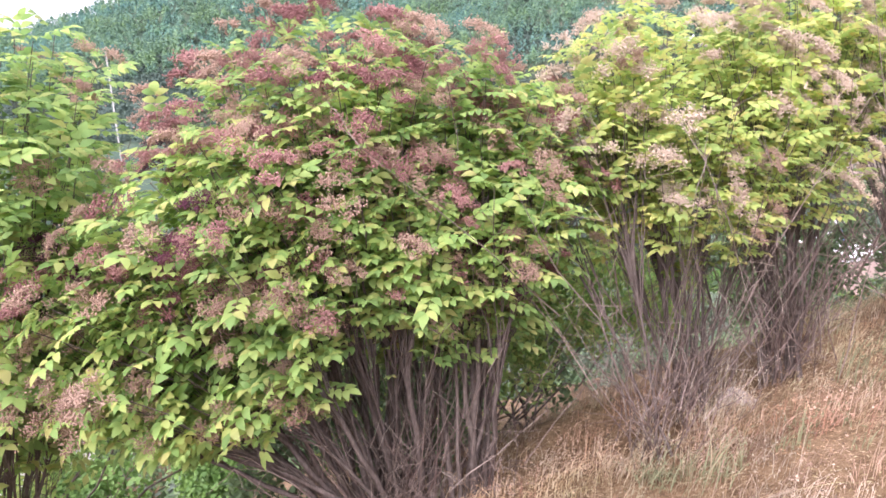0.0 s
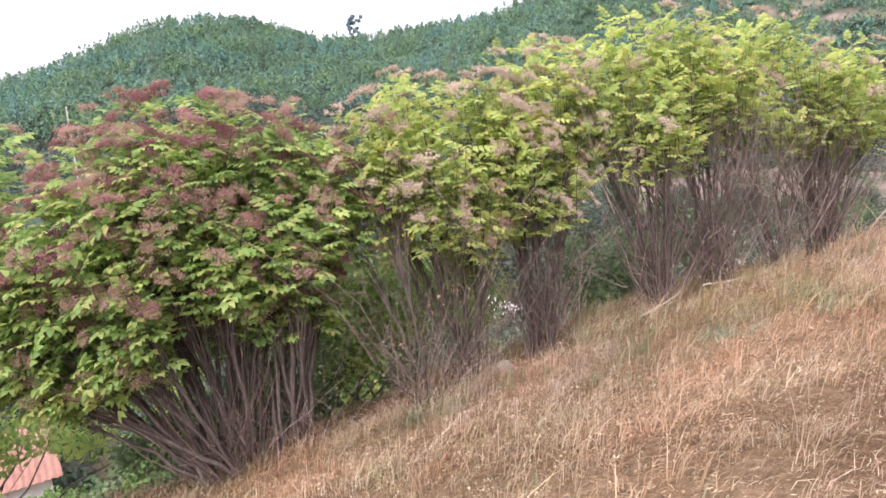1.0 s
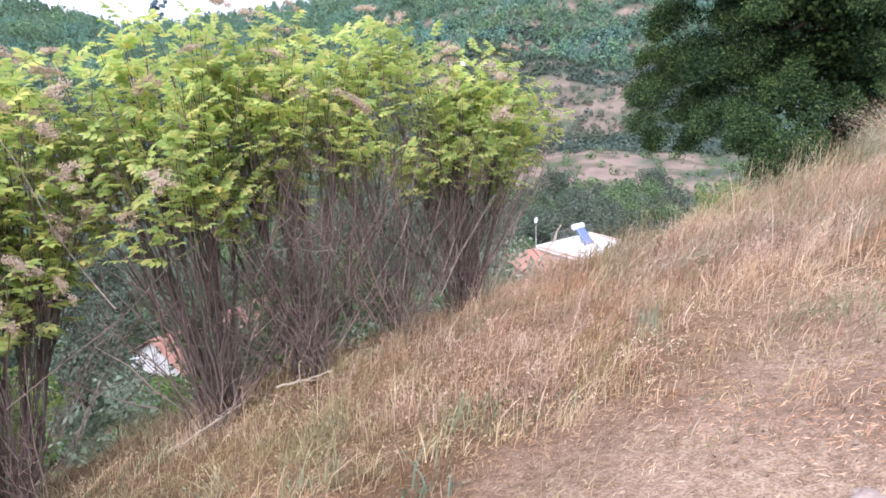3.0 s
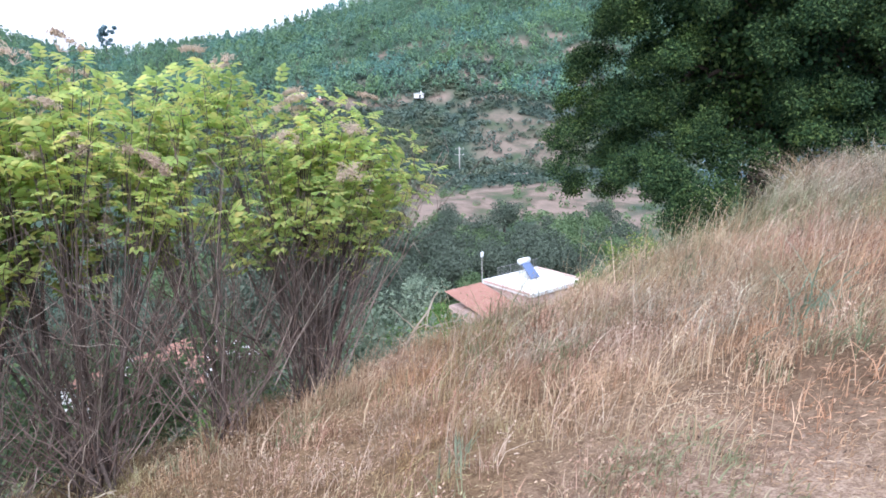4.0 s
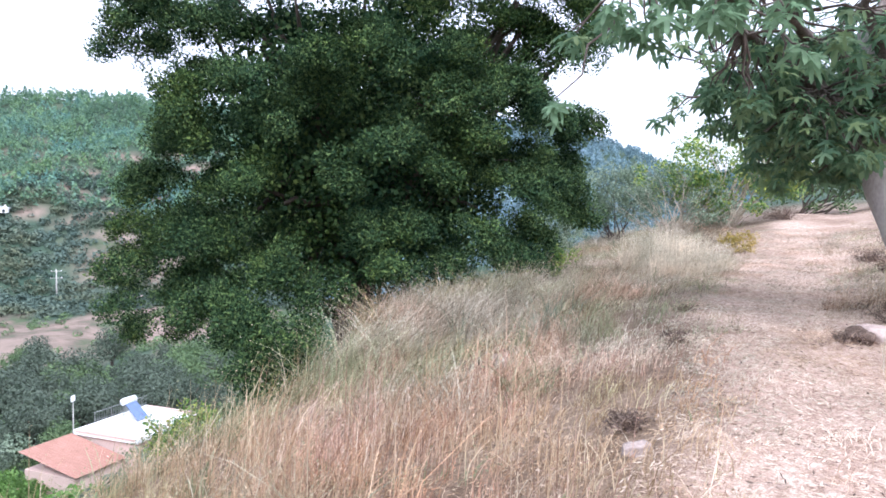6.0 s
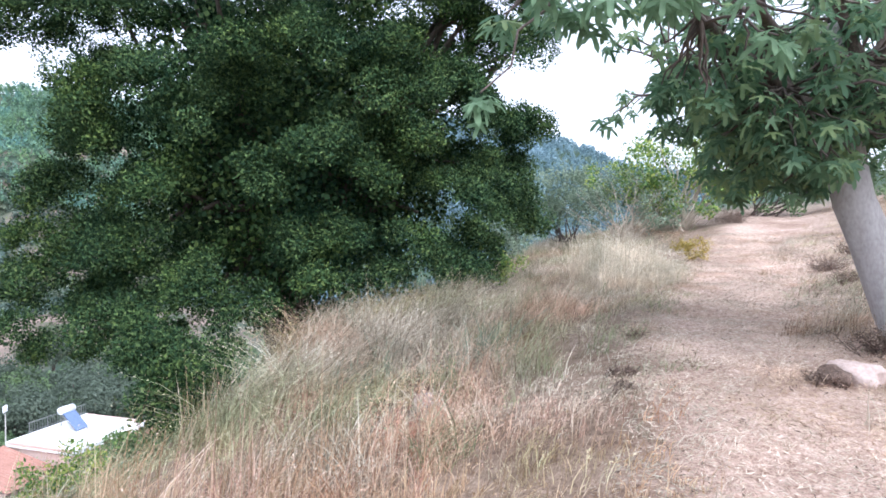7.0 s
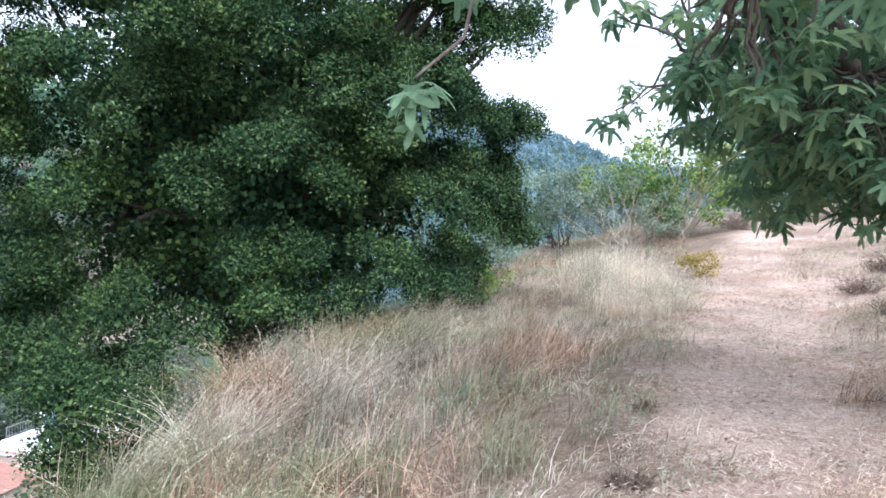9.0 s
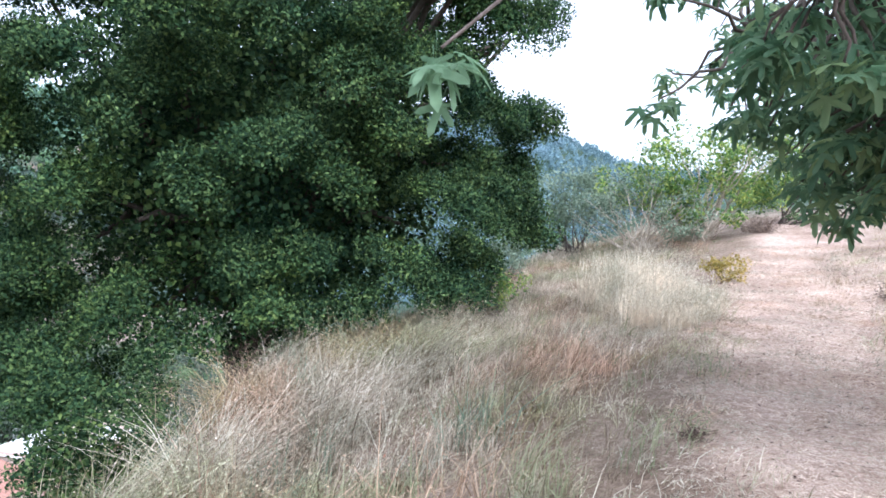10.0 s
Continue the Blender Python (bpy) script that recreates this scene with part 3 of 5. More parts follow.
def straw_litter(name, label, n, x0, x1, y0, y1, keep, material, longest, wide=(0.003, 0.006)):
    """Loose bits of stalk lying at all angles on the ground."""
    x, y = rng.uniform(x0, x1, n), rng.uniform(y0, y1, n)
    ok = keep(x, y)
    x, y = x[ok], y[ok]
    m = len(x)
    a = rng.uniform(0, 6.3, m)
    L = rng.uniform(0.02, longest, m)
    p = np.stack([x, y, ground_z(x, y) + rng.uniform(0.004, 0.03, m)], -1)
    dirs = np.stack([np.cos(a), np.sin(a), rng.normal(0, 0.28, m)], -1)
    dirs[:, 2] += (ground_z(x + 0.1 * np.cos(a), y + 0.1 * np.sin(a)) - ground_z(x, y)) / 0.1
    R = frames_of(dirs, np.tile([0.0, 0, 1], (m, 1)) + rng.normal(0, 0.7, (m, 3)))
    V, F = scatter(spike, spike_f, p, R, np.stack([rng.uniform(*wide, m), L, np.full(m, 0.02)], -1))
    me = np_mesh(name, V, F, material)
    mark = me.attributes.new("tuft", "FLOAT", "POINT")
    mark.data.foreach_set("value", np.repeat(rng.random(m), 4).astype(np.float32))
    tagged(new(name, me), label, "straw", kind="stuff")


straw_litter("track_straw", "trodden pale straw lying on the track", 120000, -0.3, 4.2, 8.5, 25, lambda x, y: track_off(x, y) < 0.3, M_litter, 0.06, (0.0024, 0.0052))
grass_patch("track_stubble", "short trodden stubble on the track", M_litter, 34000, (-0.2, 4.0, 8.5, 25),
            lambda x, y: (track_off(x, y) < 0.15) & (waves(x, y, 2.1, 3.0) + 0.6 * waves(x, y, 5.3, 1.0) > -0.25), (0.003, 0.006), 0.9, 0.7, 0.0, per=16, spread=0.05)
straw_litter("track_twigs", "dark bits of twig and leaf scattered on the track", 11000, -0.3, 4.2, 8.5, 24, lambda x, y: (track_off(x, y) < 0.25) & (waves(x, y, 3.1, 1.4) > -0.1), M_darkweed, 0.045, (0.004, 0.01))
straw_litter("slope_straw", "broken golden stalks lying on the slope", 80000, -5.0, 3.0, -1.5, 11, on_slope, M_straw, 0.045, (0.0016, 0.0036))
straw_litter("slope_straw", "trodden straw where the track begins", 26000, -1.8, 3.6, -1.5, 9, lambda x, y: (track_off(x, y) < 0.2) | (worn(x, y) > 0.3), M_straw, 0.045, (0.0016, 0.0036))
straw_litter("slope_twigs", "dark bits of leaf scattered over the slope", 9000, -5.0, 2.0, -1.5, 14, lambda x, y: on_slope(x, y) & (waves(x, y, 2.3, 0.7) > -0.1), M_darkweed, 0.04, (0.005, 0.012))
grass_patch("tussock_grass", "tall drooping pale tussocks below the oak", M_pale, 24000, (-5.3, -2.0, 12.8, 21),
            lambda x, y: on_slope(x, y) & (waves(x, y, 1.4, 0.9) > -0.1), (0.004, 0.008), 0.95, 2.0, 0.6, 0.024, per=42, spread=0.1, wind=0.2)
grass_patch("bank_weeds", "sparse dry weeds and grass on the bank above the track", M_pale, 26000, (1.5, 5.0, 9, 24),
            lambda x, y: (x > path_x(y)) & (track_off(x, y) > -0.25) & (waves(x, y, 1.3, 2.0) > -0.25), (0.004, 0.008), 0.55, 1.5, 0.3, per=24, spread=0.1)
grass_patch("weed_tufts", "coarse grey-green weed tufts on the slope", M_weed, 7000, (-4.2, 0.6, 1.5, 14),
            lambda x, y: on_slope(x, y) & (waves(x, y, 1.2, 4.0) > 0.15), (0.005, 0.01), 0.5, 1.2, 0.3, per=60, spread=0.12)


# ---- elder shrubs ----
def elder_leaf(L=0.2):
    """A pinnate leaf along +y: three pairs of leaflets and one at the tip, arching down a little."""
    V, F = [], []
    spots = [(L * 0.34, -1), (L * 0.38, 1), (L * 0.62, -1), (L * 0.66, 1), (L * 0.9, -1), (L * 0.93, 1), (L * 1.0, 0)]
    for y, s in spots:
        l, w = (0.084, 0.05) if s else (0.094, 0.056)
        ang = s * 0.95
        c, sn = math.cos(ang), math.sin(ang)
        k = len(V)
        for u, v, z in ((0, 0, 0), (-0.34, 0.17, 0.006), (0.34, 0.17, 0.006), (-0.5, 0.44, 0.01), (0.5, 0.44, 0.01), (-0.36, 0.72, 0.002), (0.36, 0.72, 0.002), (0, 1, -0.016)):
            px, py = u * w, v * l
            X, Y = px * c + py * sn, -px * sn + py * c
            V.append((X, y + Y, z - 0.4 * (y + Y) ** 2 - 0.08 * abs(X)))
        F += [(k, k + 2, k + 1), (k + 1, k + 2, k + 4), (k + 1, k + 4, k + 3), (k + 3, k + 4, k + 6), (k + 3, k + 6, k + 5), (k + 5, k + 6, k + 7)]
    k = len(V)
    V += [(0.002, 0, 0), (-0.002, 0, 0), (0, L, -0.4 * L * L)]
    F.append((k, k + 1, k + 2))
    return np.array(V), np.array(F)


def cluster_mesh(name, material, n=110, size=0.11, seed=1, flat=0.36):
    """A domed spray of small berries in separate bunches, each berry on a fine stalk from one point."""
    r = np.random.default_rng(seed)
    bead = np.array([[1, 0, -0.5], [-0.5, 0.87, -0.5], [-0.5, -0.87, -0.5], [0, 0, 1]], float)
    bead_f = np.array([[0, 1, 3], [1, 2, 3], [2, 0, 3], [2, 1, 0]])
    m = 11
    ba, bq = r.uniform(0, 6.3, m), np.sqrt(r.random(m))
    hub = np.stack([size * bq * np.cos(ba), size * bq * np.sin(ba), size * (0.32 - flat * bq ** 2)], -1)
    own = r.integers(m, size=n)
    at = hub[own] + r.normal(0, 1, (n, 3)) * size * [0.17, 0.17, 0.1]
    R = frames_of(r.normal(0, 1, (n, 3)), r.normal(0, 1, (n, 3)))
    V, F = scatter(bead, bead_f, at, R, r.uniform(0.0042, 0.0068, n))
    # the stalk forks from one foot to every bunch, and from there to every berry
    knot = hub - [0, 0, 0.22 * size]
    stalk = np.concatenate([[[0.002, 0, -0.7 * size], [-0.002, 0, -0.7 * size]], knot, knot + [0.0016, 0, 0]])
    k, b = np.arange(m), 2 + 2 * m
    forks = np.concatenate([np.stack([0 * k, 0 * k + 1, 2 + k], -1), np.stack([0 * k, 2 + k, 2 + m + k], -1),
                            np.stack([2 + own, 2 + m + own, b + 4 * np.arange(n)], -1)])
    return np_mesh(name, np.concatenate([stalk, V]), np.concatenate([F + b, forks]), material)


CLUSTERS = {k: [cluster_mesh("berry_cluster", m, n, s, 11 * i + j, fl) for j, (n, s) in enumerate(((330, 0.105), (250, 0.085), (400, 0.12)))]
            for i, (k, m, fl) in enumerate((("dry", M_berry_dry, 0.36), ("red", M_berry_red, 0.5), ("dark", M_berry_dark, 0.6), ("umbel", M_umbel, 0.2)))}
LEAF_V, LEAF_F = elder_leaf()


def crown_tips(n, lobes, low, rnd, inner=0.5):
    """Shoot tips through a crown made of ellipsoid lobes (centre, radii), most of them near its skin."""
    out = []
    vol = np.array([c[3] * c[4] * c[5] for c in lobes])
    share = np.maximum((n * vol / vol.sum()).astype(int), 1)
    for (cx, cy, cz, rx, ry, rz), m in zip(lobes, share):
        u = unit(rnd.normal(0, 1, (m * 3, 3)) + [0, 0, 0.35])
        q = 1 - inner * rnd.random(m * 3) ** 1.5
        p = np.array([cx, cy, cz]) + u * q[:, None] * [rx, ry, rz]
        p = p[p[:, 2] > low + 0.36 * np.sin(2.6 * p[:, 1] + cx * 5) + 0.12 * np.sin(7.1 * p[:, 1])][:m]
        out.append(p)
    return np.concatenate(out)


def arch(a, b, lift, n, rnd, wob=0.02):
    """A shoot that starts upright at a and arches over to b."""
    s = np.linspace(0, 1, n)[:, None]
    L = np.linalg.norm(b - a)
    mid = a + (b - a) * 0.45 + [0, 0, lift * L]
    return (1 - s) ** 2 * a + 2 * s * (1 - s) * mid + s * s * b + rnd.normal(0, wob * L, (n, 3)) * np.sin(np.pi * s)


def grouped(P, k, rnd):
    """Splits points into k near groups: the group of each."""
    C = P[rnd.permutation(len(P))[:k]]
    for _ in range(5):
        g = np.argmin(np.linalg.norm(P[:, None] - C[None], axis=2), axis=1)
        C = np.array([P[g == i].mean(0) if np.any(g == i) else C[i] for i in range(k)])
    return g


def elder_shrub(label, roots, lobes, low, tips_n, per_shoot, leaf_mat, leaf_size, fruit, stems_n, twigs_n, seed, twig_top=0.6, thick=1.0):
    """Stems fan out of root clumps, fork into shoots, and carry leaves and flat fruit heads at the shoot ends."""
    r = np.random.default_rng(seed)
    roots = np.array([[x, y, gz(x, y) - 0.04] for x, y in roots])
    origin = roots.mean(0)
    origin[2] = gz(origin[0], origin[1])
    ob = thing("elder_shrub", label, "shrub", origin, "elder shrubs along the slope")
    tips = crown_tips(tips_n, lobes, low, r, 0.45)
    centre = np.mean([l[:3] for l in lobes], axis=0)
    g = grouped(tips, stems_n, r)
    shoots, parts = [], []
    for i in range(stems_n):
        mine = tips[g == i]
        if not len(mine):
            continue
        aim = mine.mean(0)
        root = roots[np.argmin(np.linalg.norm((roots - aim)[:, :2], axis=1) + r.uniform(0, 0.45, len(roots)))] + [*r.normal(0, 0.07, 2), 0]
        fork = root + (aim - root) * r.uniform(0.5, 0.66)
        line = arch(root, fork, 0.06, 8, r, 0.012)
        rad = r.uniform(0.009, 0.017) * thick
        V, F = tube(line - origin, np.linspace(rad, rad * 0.55, 8), 6)
        piece("stem", np_mesh("stem", V, F, M_stem, True), ob)
        for tip in mine:
            s = line[r.integers(5, 8)]
            shoot = arch(s, tip, 0.08, 6, r, 0.015)
            parts.append(tube(shoot - origin, np.linspace(0.0062, 0.0026, 6), 4))
            shoots.append(shoot)
    # dead twigs fan out of the same roots, with side shoots
    height = max(l[2] + l[5] for l in lobes) - origin[2]
    dead = []
    for i in range(twigs_n):
        s = roots[r.integers(len(roots))] + [*r.normal(0, 0.1, 2), 0.02]
        rise = (0.3 + 0.9 * r.random() ** 1.6) * twig_top * height
        e = s + [r.normal(-0.12, 0.26) * rise, r.normal(0, 0.5) * rise, rise]
        if i % 3:
            s = s + (e - s) * r.uniform(0.1, 0.55)
            e = e + r.normal(0, 0.13, 3)
        line = arch(s, e, r.normal(0, 0.05), 5, r, 0.018)
        dead.append(tube(line - origin, np.linspace(0.006, 0.002, 5) * r.uniform(0.55, 1.3), 3))
        for _ in range(6):
            q = line[r.integers(1, 5)]
            L = r.uniform(0.12, 0.36)
            dead.append(tube(arch(q, q + L * unit(r.normal(0, 0.75, 3) + [0, 0, 0.8]), 0.05, 4, r, 0.025) - origin, [0.003, 0.0025, 0.0018, 0.0012], 3))
    V, F = joined(parts)
    piece("branchwork", np_mesh("branchwork", V, F, M_stem, True), ob, "", "stuff")
    V, F = joined(dead)
    piece("thicket", np_mesh("thicket", V, F, M_twig), ob, "thin grey-brown bare twigs", "stuff")
    # leaves in opposite pairs along the end of every shoot
    P, D, N = [], [], []
    for shoot in shoots:
        along = unit(shoot[-1] - shoot[3])
        turn = r.uniform(0, 3.1)
        side0 = unit(np.cross(along, r.normal(0, 1, 3)))
        side1 = np.cross(along, side0)
        for j in range(per_shoot):
            k = 1 - 0.5 * (j // 2) / max(per_shoot // 2, 1)
            a = turn + (j // 2) * 1.57 + (j % 2) * 3.14
            out = side0 * math.cos(a) + side1 * math.sin(a)
            f = 5 * k
            i0 = min(int(f), 4)
            P.append(shoot[i0] + (shoot[i0 + 1] - shoot[i0]) * (f - i0))
            D.append(out * 0.9 + along * 0.4 + [0, 0, 0.05] + r.normal(0, 0.22, 3))
            N.append(along * 0.5 + [0.1, 0, 0.9] + 0.1 * out + r.normal(0, 0.3, 3))
    P, D, N = np.array(P), np.array(D), np.array(N)
    V, F = scatter(LEAF_V, LEAF_F, P - origin, frames_of(D, N), leaf_size * r.uniform(0.65, 1.2, len(P)))
    piece("leaves", np_mesh("leaves", V, F, leaf_mat), ob, "", "stuff")
    # fruit heads stand at the shoot ends of the open side and the top
    ends = np.array([s[-1] for s in shoots])
    ends = ends[r.permutation(len(ends))]
    placed = []
    for kind, count, zlo, zhi in fruit:
        for p in ends:
            if count <= 0:
                break
            if not zlo < p[2] < zhi or (placed and np.min(np.linalg.norm(np.array(placed) - p, axis=1)) < 0.12):
                continue
            out = unit(p - centre)
            if out[0] < 0.0 and out[2] < 0.6:
                continue
            placed.append(p)
            up = Vector(unit(out * [0.6, 0.6, 0.4] + [0.2, 0, 0.9] + r.normal(0, 0.25, 3)))
            q = up.to_track_quat("Z", "Y").to_matrix().to_4x4()
            at = Matrix.Translation(p - origin + out * 0.1 + [0.05, 0, 0.08]) @ q @ Matrix.Rotation(r.uniform(0, 6.3), 4, "Z") @ Matrix.Scale(r.uniform(0.95, 1.4), 4)
            piece("berry_cluster", CLUSTERS[kind][r.integers(3)], ob, at=at)
            count -= 1
    return ob


elder_shrub("broad leafy elder shrub laden with purple-red berry clusters",
            [(-4.05, 0.05), (-4.15, -0.12), (-4.12, 0.32), (-4.35, 0.1), (-4.15, 0.6)],
            [(-4.85, 0.05, 0.85, 0.95, 1.5, 1.08), (-4.45, -0.75, 0.65, 0.7, 0.95, 0.8), (-4.45, 0.75, 0.75, 0.7, 0.75, 0.8), (-4.5, -1.55, 0.05, 0.65, 0.7, 0.7), (-4.4, -0.2, 0.3, 0.6, 1.1, 0.55), (-4.3, -1.05, -0.3, 0.5, 0.6, 0.42),
             (-4.95, -1.9, -0.45, 0.75, 0.7, 0.65), (-5.6, 0.1, 0.1, 0.6, 1.5, 0.9)], -0.85, 930, 8, M_elder, 0.95,
            [("dark", 14, 0.1, 1.1), ("red", 150, 0.2, 2.2), ("dry", 150, -0.4, 2.2)], 60, 130, 3, 0.4, 1.8)
elder_shrub("leafy green elder shrub with a few faded flower heads", [(-5.2, -2.9), (-5.4, -3.3), (-5.0, -2.6)],
            [(-5.5, -2.6, 0.9, 1.1, 1.3, 1.25), (-5.1, -3.6, 0.5, 1.0, 1.0, 1.1), (-4.7, -2.3, 0.7, 0.6, 0.5, 0.95), (-4.9, -2.7, -0.6, 0.8, 0.7, 0.7)], -1.2, 420, 8, M_elder, 1.0,
            [("dry", 12, 0.2, 2.4), ("umbel", 14, 0.5, 2.4)], 26, 60, 4, 0.4)
elder_shrub("elder shrub with yellow-green leaves over bare grey stems",
            [(-3.65, 1.75), (-4.05, 2.3), (-4.1, 2.45), (-4.1, 3.2), (-4.0, 3.3)],
            [(-4.75, 2.55, 1.25, 0.85, 1.15, 0.9), (-4.35, 2.2, 0.75, 0.55, 0.75, 0.6), (-4.4, 3.2, 1.0, 0.55, 0.7, 0.6), (-5.0, 3.6, 1.6, 0.8, 0.8, 0.85), (-4.6, 1.6, 1.15, 0.6, 0.6, 0.7)], 0.25, 400, 8, M_elder_light, 0.84,
            [("umbel", 90, 0.7, 2.7), ("dry", 8, 0.5, 2.2)], 36, 195, 5, 0.6)
elder_shrub("tall elder shrub with sparse yellow-green top over dense bare stems",
            [(-3.95, 4.6), (-4.05, 4.72), (-4.05, 5.45), (-3.95, 5.55)],
            [(-4.95, 4.9, 1.85, 0.85, 1.1, 0.85), (-4.4, 4.5, 1.4, 0.55, 0.7, 0.55), (-4.8, 5.9, 1.9, 0.75, 0.8, 0.8)], 0.95, 270, 8, M_elder_light, 0.8,
            [("umbel", 24, 1.2, 2.9)], 40, 210, 6, 0.72, 1.25)
elder_shrub("elder shrub with feathery light green top over bare twigs",
            [(-4.05, 6.4), (-4.15, 6.5), (-4.2, 7.25), (-4.2, 7.35)],
            [(-4.95, 7.0, 1.78, 0.85, 1.0, 0.86), (-4.7, 7.9, 1.6, 0.65, 0.8, 0.8), (-4.45, 7.6, 1.5, 0.5, 0.9, 0.5), (-4.5, 8.4, 1.6, 0.4, 0.5, 0.45)], 0.95, 215, 8, M_elder_light, 0.8,
            [("umbel", 10, 1.3, 2.9)], 38, 210, 8, 0.72, 1.25)


# ---- fallen branch at the foot of the shrubs ----
def fallen_branch(label, pts, r0):
    a = np.array([[x, y, gz(x, y) + h] for x, y, h in pts])
    o = a[0].copy()
    V, F = tube(bend(a[0], a[-1], 9, 0.0, 0.02) - o, np.linspace(r0, r0 * 0.4, 9), 7)
    ob = thing("fallen_branch", label, "branch", o)
    piece("limb", np_mesh("limb", V, F, M_dead, True), ob)
    for k in range(4):
        s = a[0] + (a[-1] - a[0]) * rng.uniform(0.3, 0.95)
        e = s + rng.normal(0, 0.16, 3) + [0.1, 0.1, 0.08]
        V, F = tube(bend(s, e, 5, 0, 0.05) - o, np.linspace(r0 * 0.45, r0 * 0.15, 5), 5)
        piece("twig", np_mesh("twig", V, F, M_dead, True), ob)


fallen_branch("bleached fallen branch lying at the foot of the shrubs", [(-3.75, 4.2, 0.05), (-3.88, 4.85, 0.1)], 0.012)
fallen_branch("short dead branch lying on the dry slope", [(-3.85, 5.1, 0.1), (-3.7, 5.55, 0.05)], 0.012)
fallen_branch("pale dead branch leaning out of the thicket", [(-4.55, 8.35, 0.0), (-4.5, 8.95, 0.75)], 0.02)


# ---- big evergreen oak below the crest ----
def oak_tree():
    r = np.random.default_rng(21)
    bx, by = -6.6, 20.3
    o = np.array([bx, by, gz(bx, by)])
    ob = thing("oak_tree", "large dark evergreen oak with dense foliage reaching the ground", "tree", o)
    V, F = tube(bend(o - [0, 0, 0.3], o + [0.3, -0.2, 5.5], 9, 0, 0.03, r) - o, np.linspace(0.42, 0.2, 9), 12)
    piece("trunk", np_mesh("trunk", V, F, M_oakbark, True), ob)
    c, rad = np.array([-6.3, 20.3, 4.0]), np.array([4.45, 4.7, 5.4])
    # boughs that stand out on the open side, then the fill behind them and the lacy top
    front = [(-6.4, 16.3, 4.3, 0.72), (-5.2, 16.5, 4.8, 0.56), (-4.4, 16.9, 4.8, 0.67), (-3.4, 17.8, 5.0, 0.57), (-3.6, 17.5, 4.3, 0.55), (-3.1, 18.2, 4.4, 0.45),
             (-6.3, 16.4, 3.0, 0.48), (-4.8, 16.7, 2.9, 0.36), (-4.3, 16.9, 3.5, 0.5), (-3.2, 18.0, 3.8, 0.5), (-3.6, 17.5, 3.1, 0.36), (-2.8, 18.9, 2.8, 0.68),
             (-2.5, 21.2, 2.6, 0.75), (-4.7, 17.0, 2.2, 0.33), (-4.0, 17.5, 2.2, 0.49), (-3.3, 18.4, 2.1, 0.59), (-7.4, 16.9, 1.9, 0.59), (-6.0, 16.8, 1.7, 0.39),
             (-7.3, 16.4, 3.6, 0.42), (-5.7, 16.3, 3.7, 0.31), (-5.0, 16.6, 3.2, 0.3), (-2.8, 20.2, 2.0, 0.54)]
    low = [(-8.5, 18.0, 0.1, 0.74), (-6.9, 17.9, 0.3, 0.55), (-9.1, 17.1, 0.2, 0.5), (-5.6, 15.9, 0.05, 0.5), (-5.5, 16.2, -0.2, 0.5), (-5.5, 16.5, 0.4, 0.7), (-6.1, 15.9, 0.7, 0.5),
           (-5.3, 16.9, 1.0, 0.7), (-6.9, 16.7, 0.9, 0.6), (-8.3, 17.6, 0.9, 0.8), (-9.0, 18.5, 0.8, 0.9), (-6.6, 16.6, 0.4, 0.5), (-7.3, 16.4, 0.7, 0.55), (-3.3, 19.4, 1.9, 0.6),
           (-2.9, 20.6, 1.8, 0.6), (-2.7, 19.7, 1.6, 0.5), (-4.4, 17.4, 1.5, 0.5), (-3.7, 18.2, 1.5, 0.5)]
    east = [(-2.5, 19.9, 3.6, 0.44), (-2.4, 21.3, 3.3, 0.54), (-2.1, 21.2, 2.8, 0.57), (-1.9, 21.1, 4.3, 0.49), (-1.8, 21.1, 2.4, 0.45), (-3.2, 18.7, 5.9, 0.6), (-2.5, 19.0, 5.7, 0.55),
            (-1.8, 19.2, 5.2, 0.5), (-1.7, 19.1, 5.9, 0.5), (-2.3, 18.6, 6.4, 0.6), (-2.9, 20.0, 4.6, 0.6)]
    west = [(-9.2, 16.6, 5.7, 0.45), (-8.7, 16.9, 5.2, 0.54), (-7.7, 16.2, 4.5, 0.36), (-9.3, 16.5, 5.3, 0.35), (-8.9, 16.9, 6.2, 0.6), (-7.6, 16.4, 5.5, 0.54), (-7.3, 16.1, 3.9, 0.51),
            (-9.2, 17.3, 2.9, 0.6), (-9.3, 16.8, 1.3, 0.59), (-9.3, 17.0, 2.0, 0.55), (-9.1, 16.6, 0.6, 0.54), (-8.6, 17.6, 3.8, 0.7)]
    rim = [(-8.2, 17.4, 3.6, 0.8), (-8.9, 17.5, 2.8, 0.87), (-7.8, 17.2, 4.7, 0.8), (-8.8, 18.2, 4.6, 0.8), (-8.0, 17.2, 1.9, 0.8), (-8.9, 18.0, 2.0, 0.9), (-9.2, 17.5, 1.2, 0.92),
           (-7.6, 17.4, 5.6, 0.8), (-7.3, 17.2, 1.5, 0.75), (-3.0, 18.9, 4.5, 0.9), (-2.3, 21.0, 4.2, 0.69), (-2.6, 21.1, 2.5, 0.97), (-2.9, 20.0, 3.3, 0.75), (-2.6, 20.2, 2.6, 0.6)]
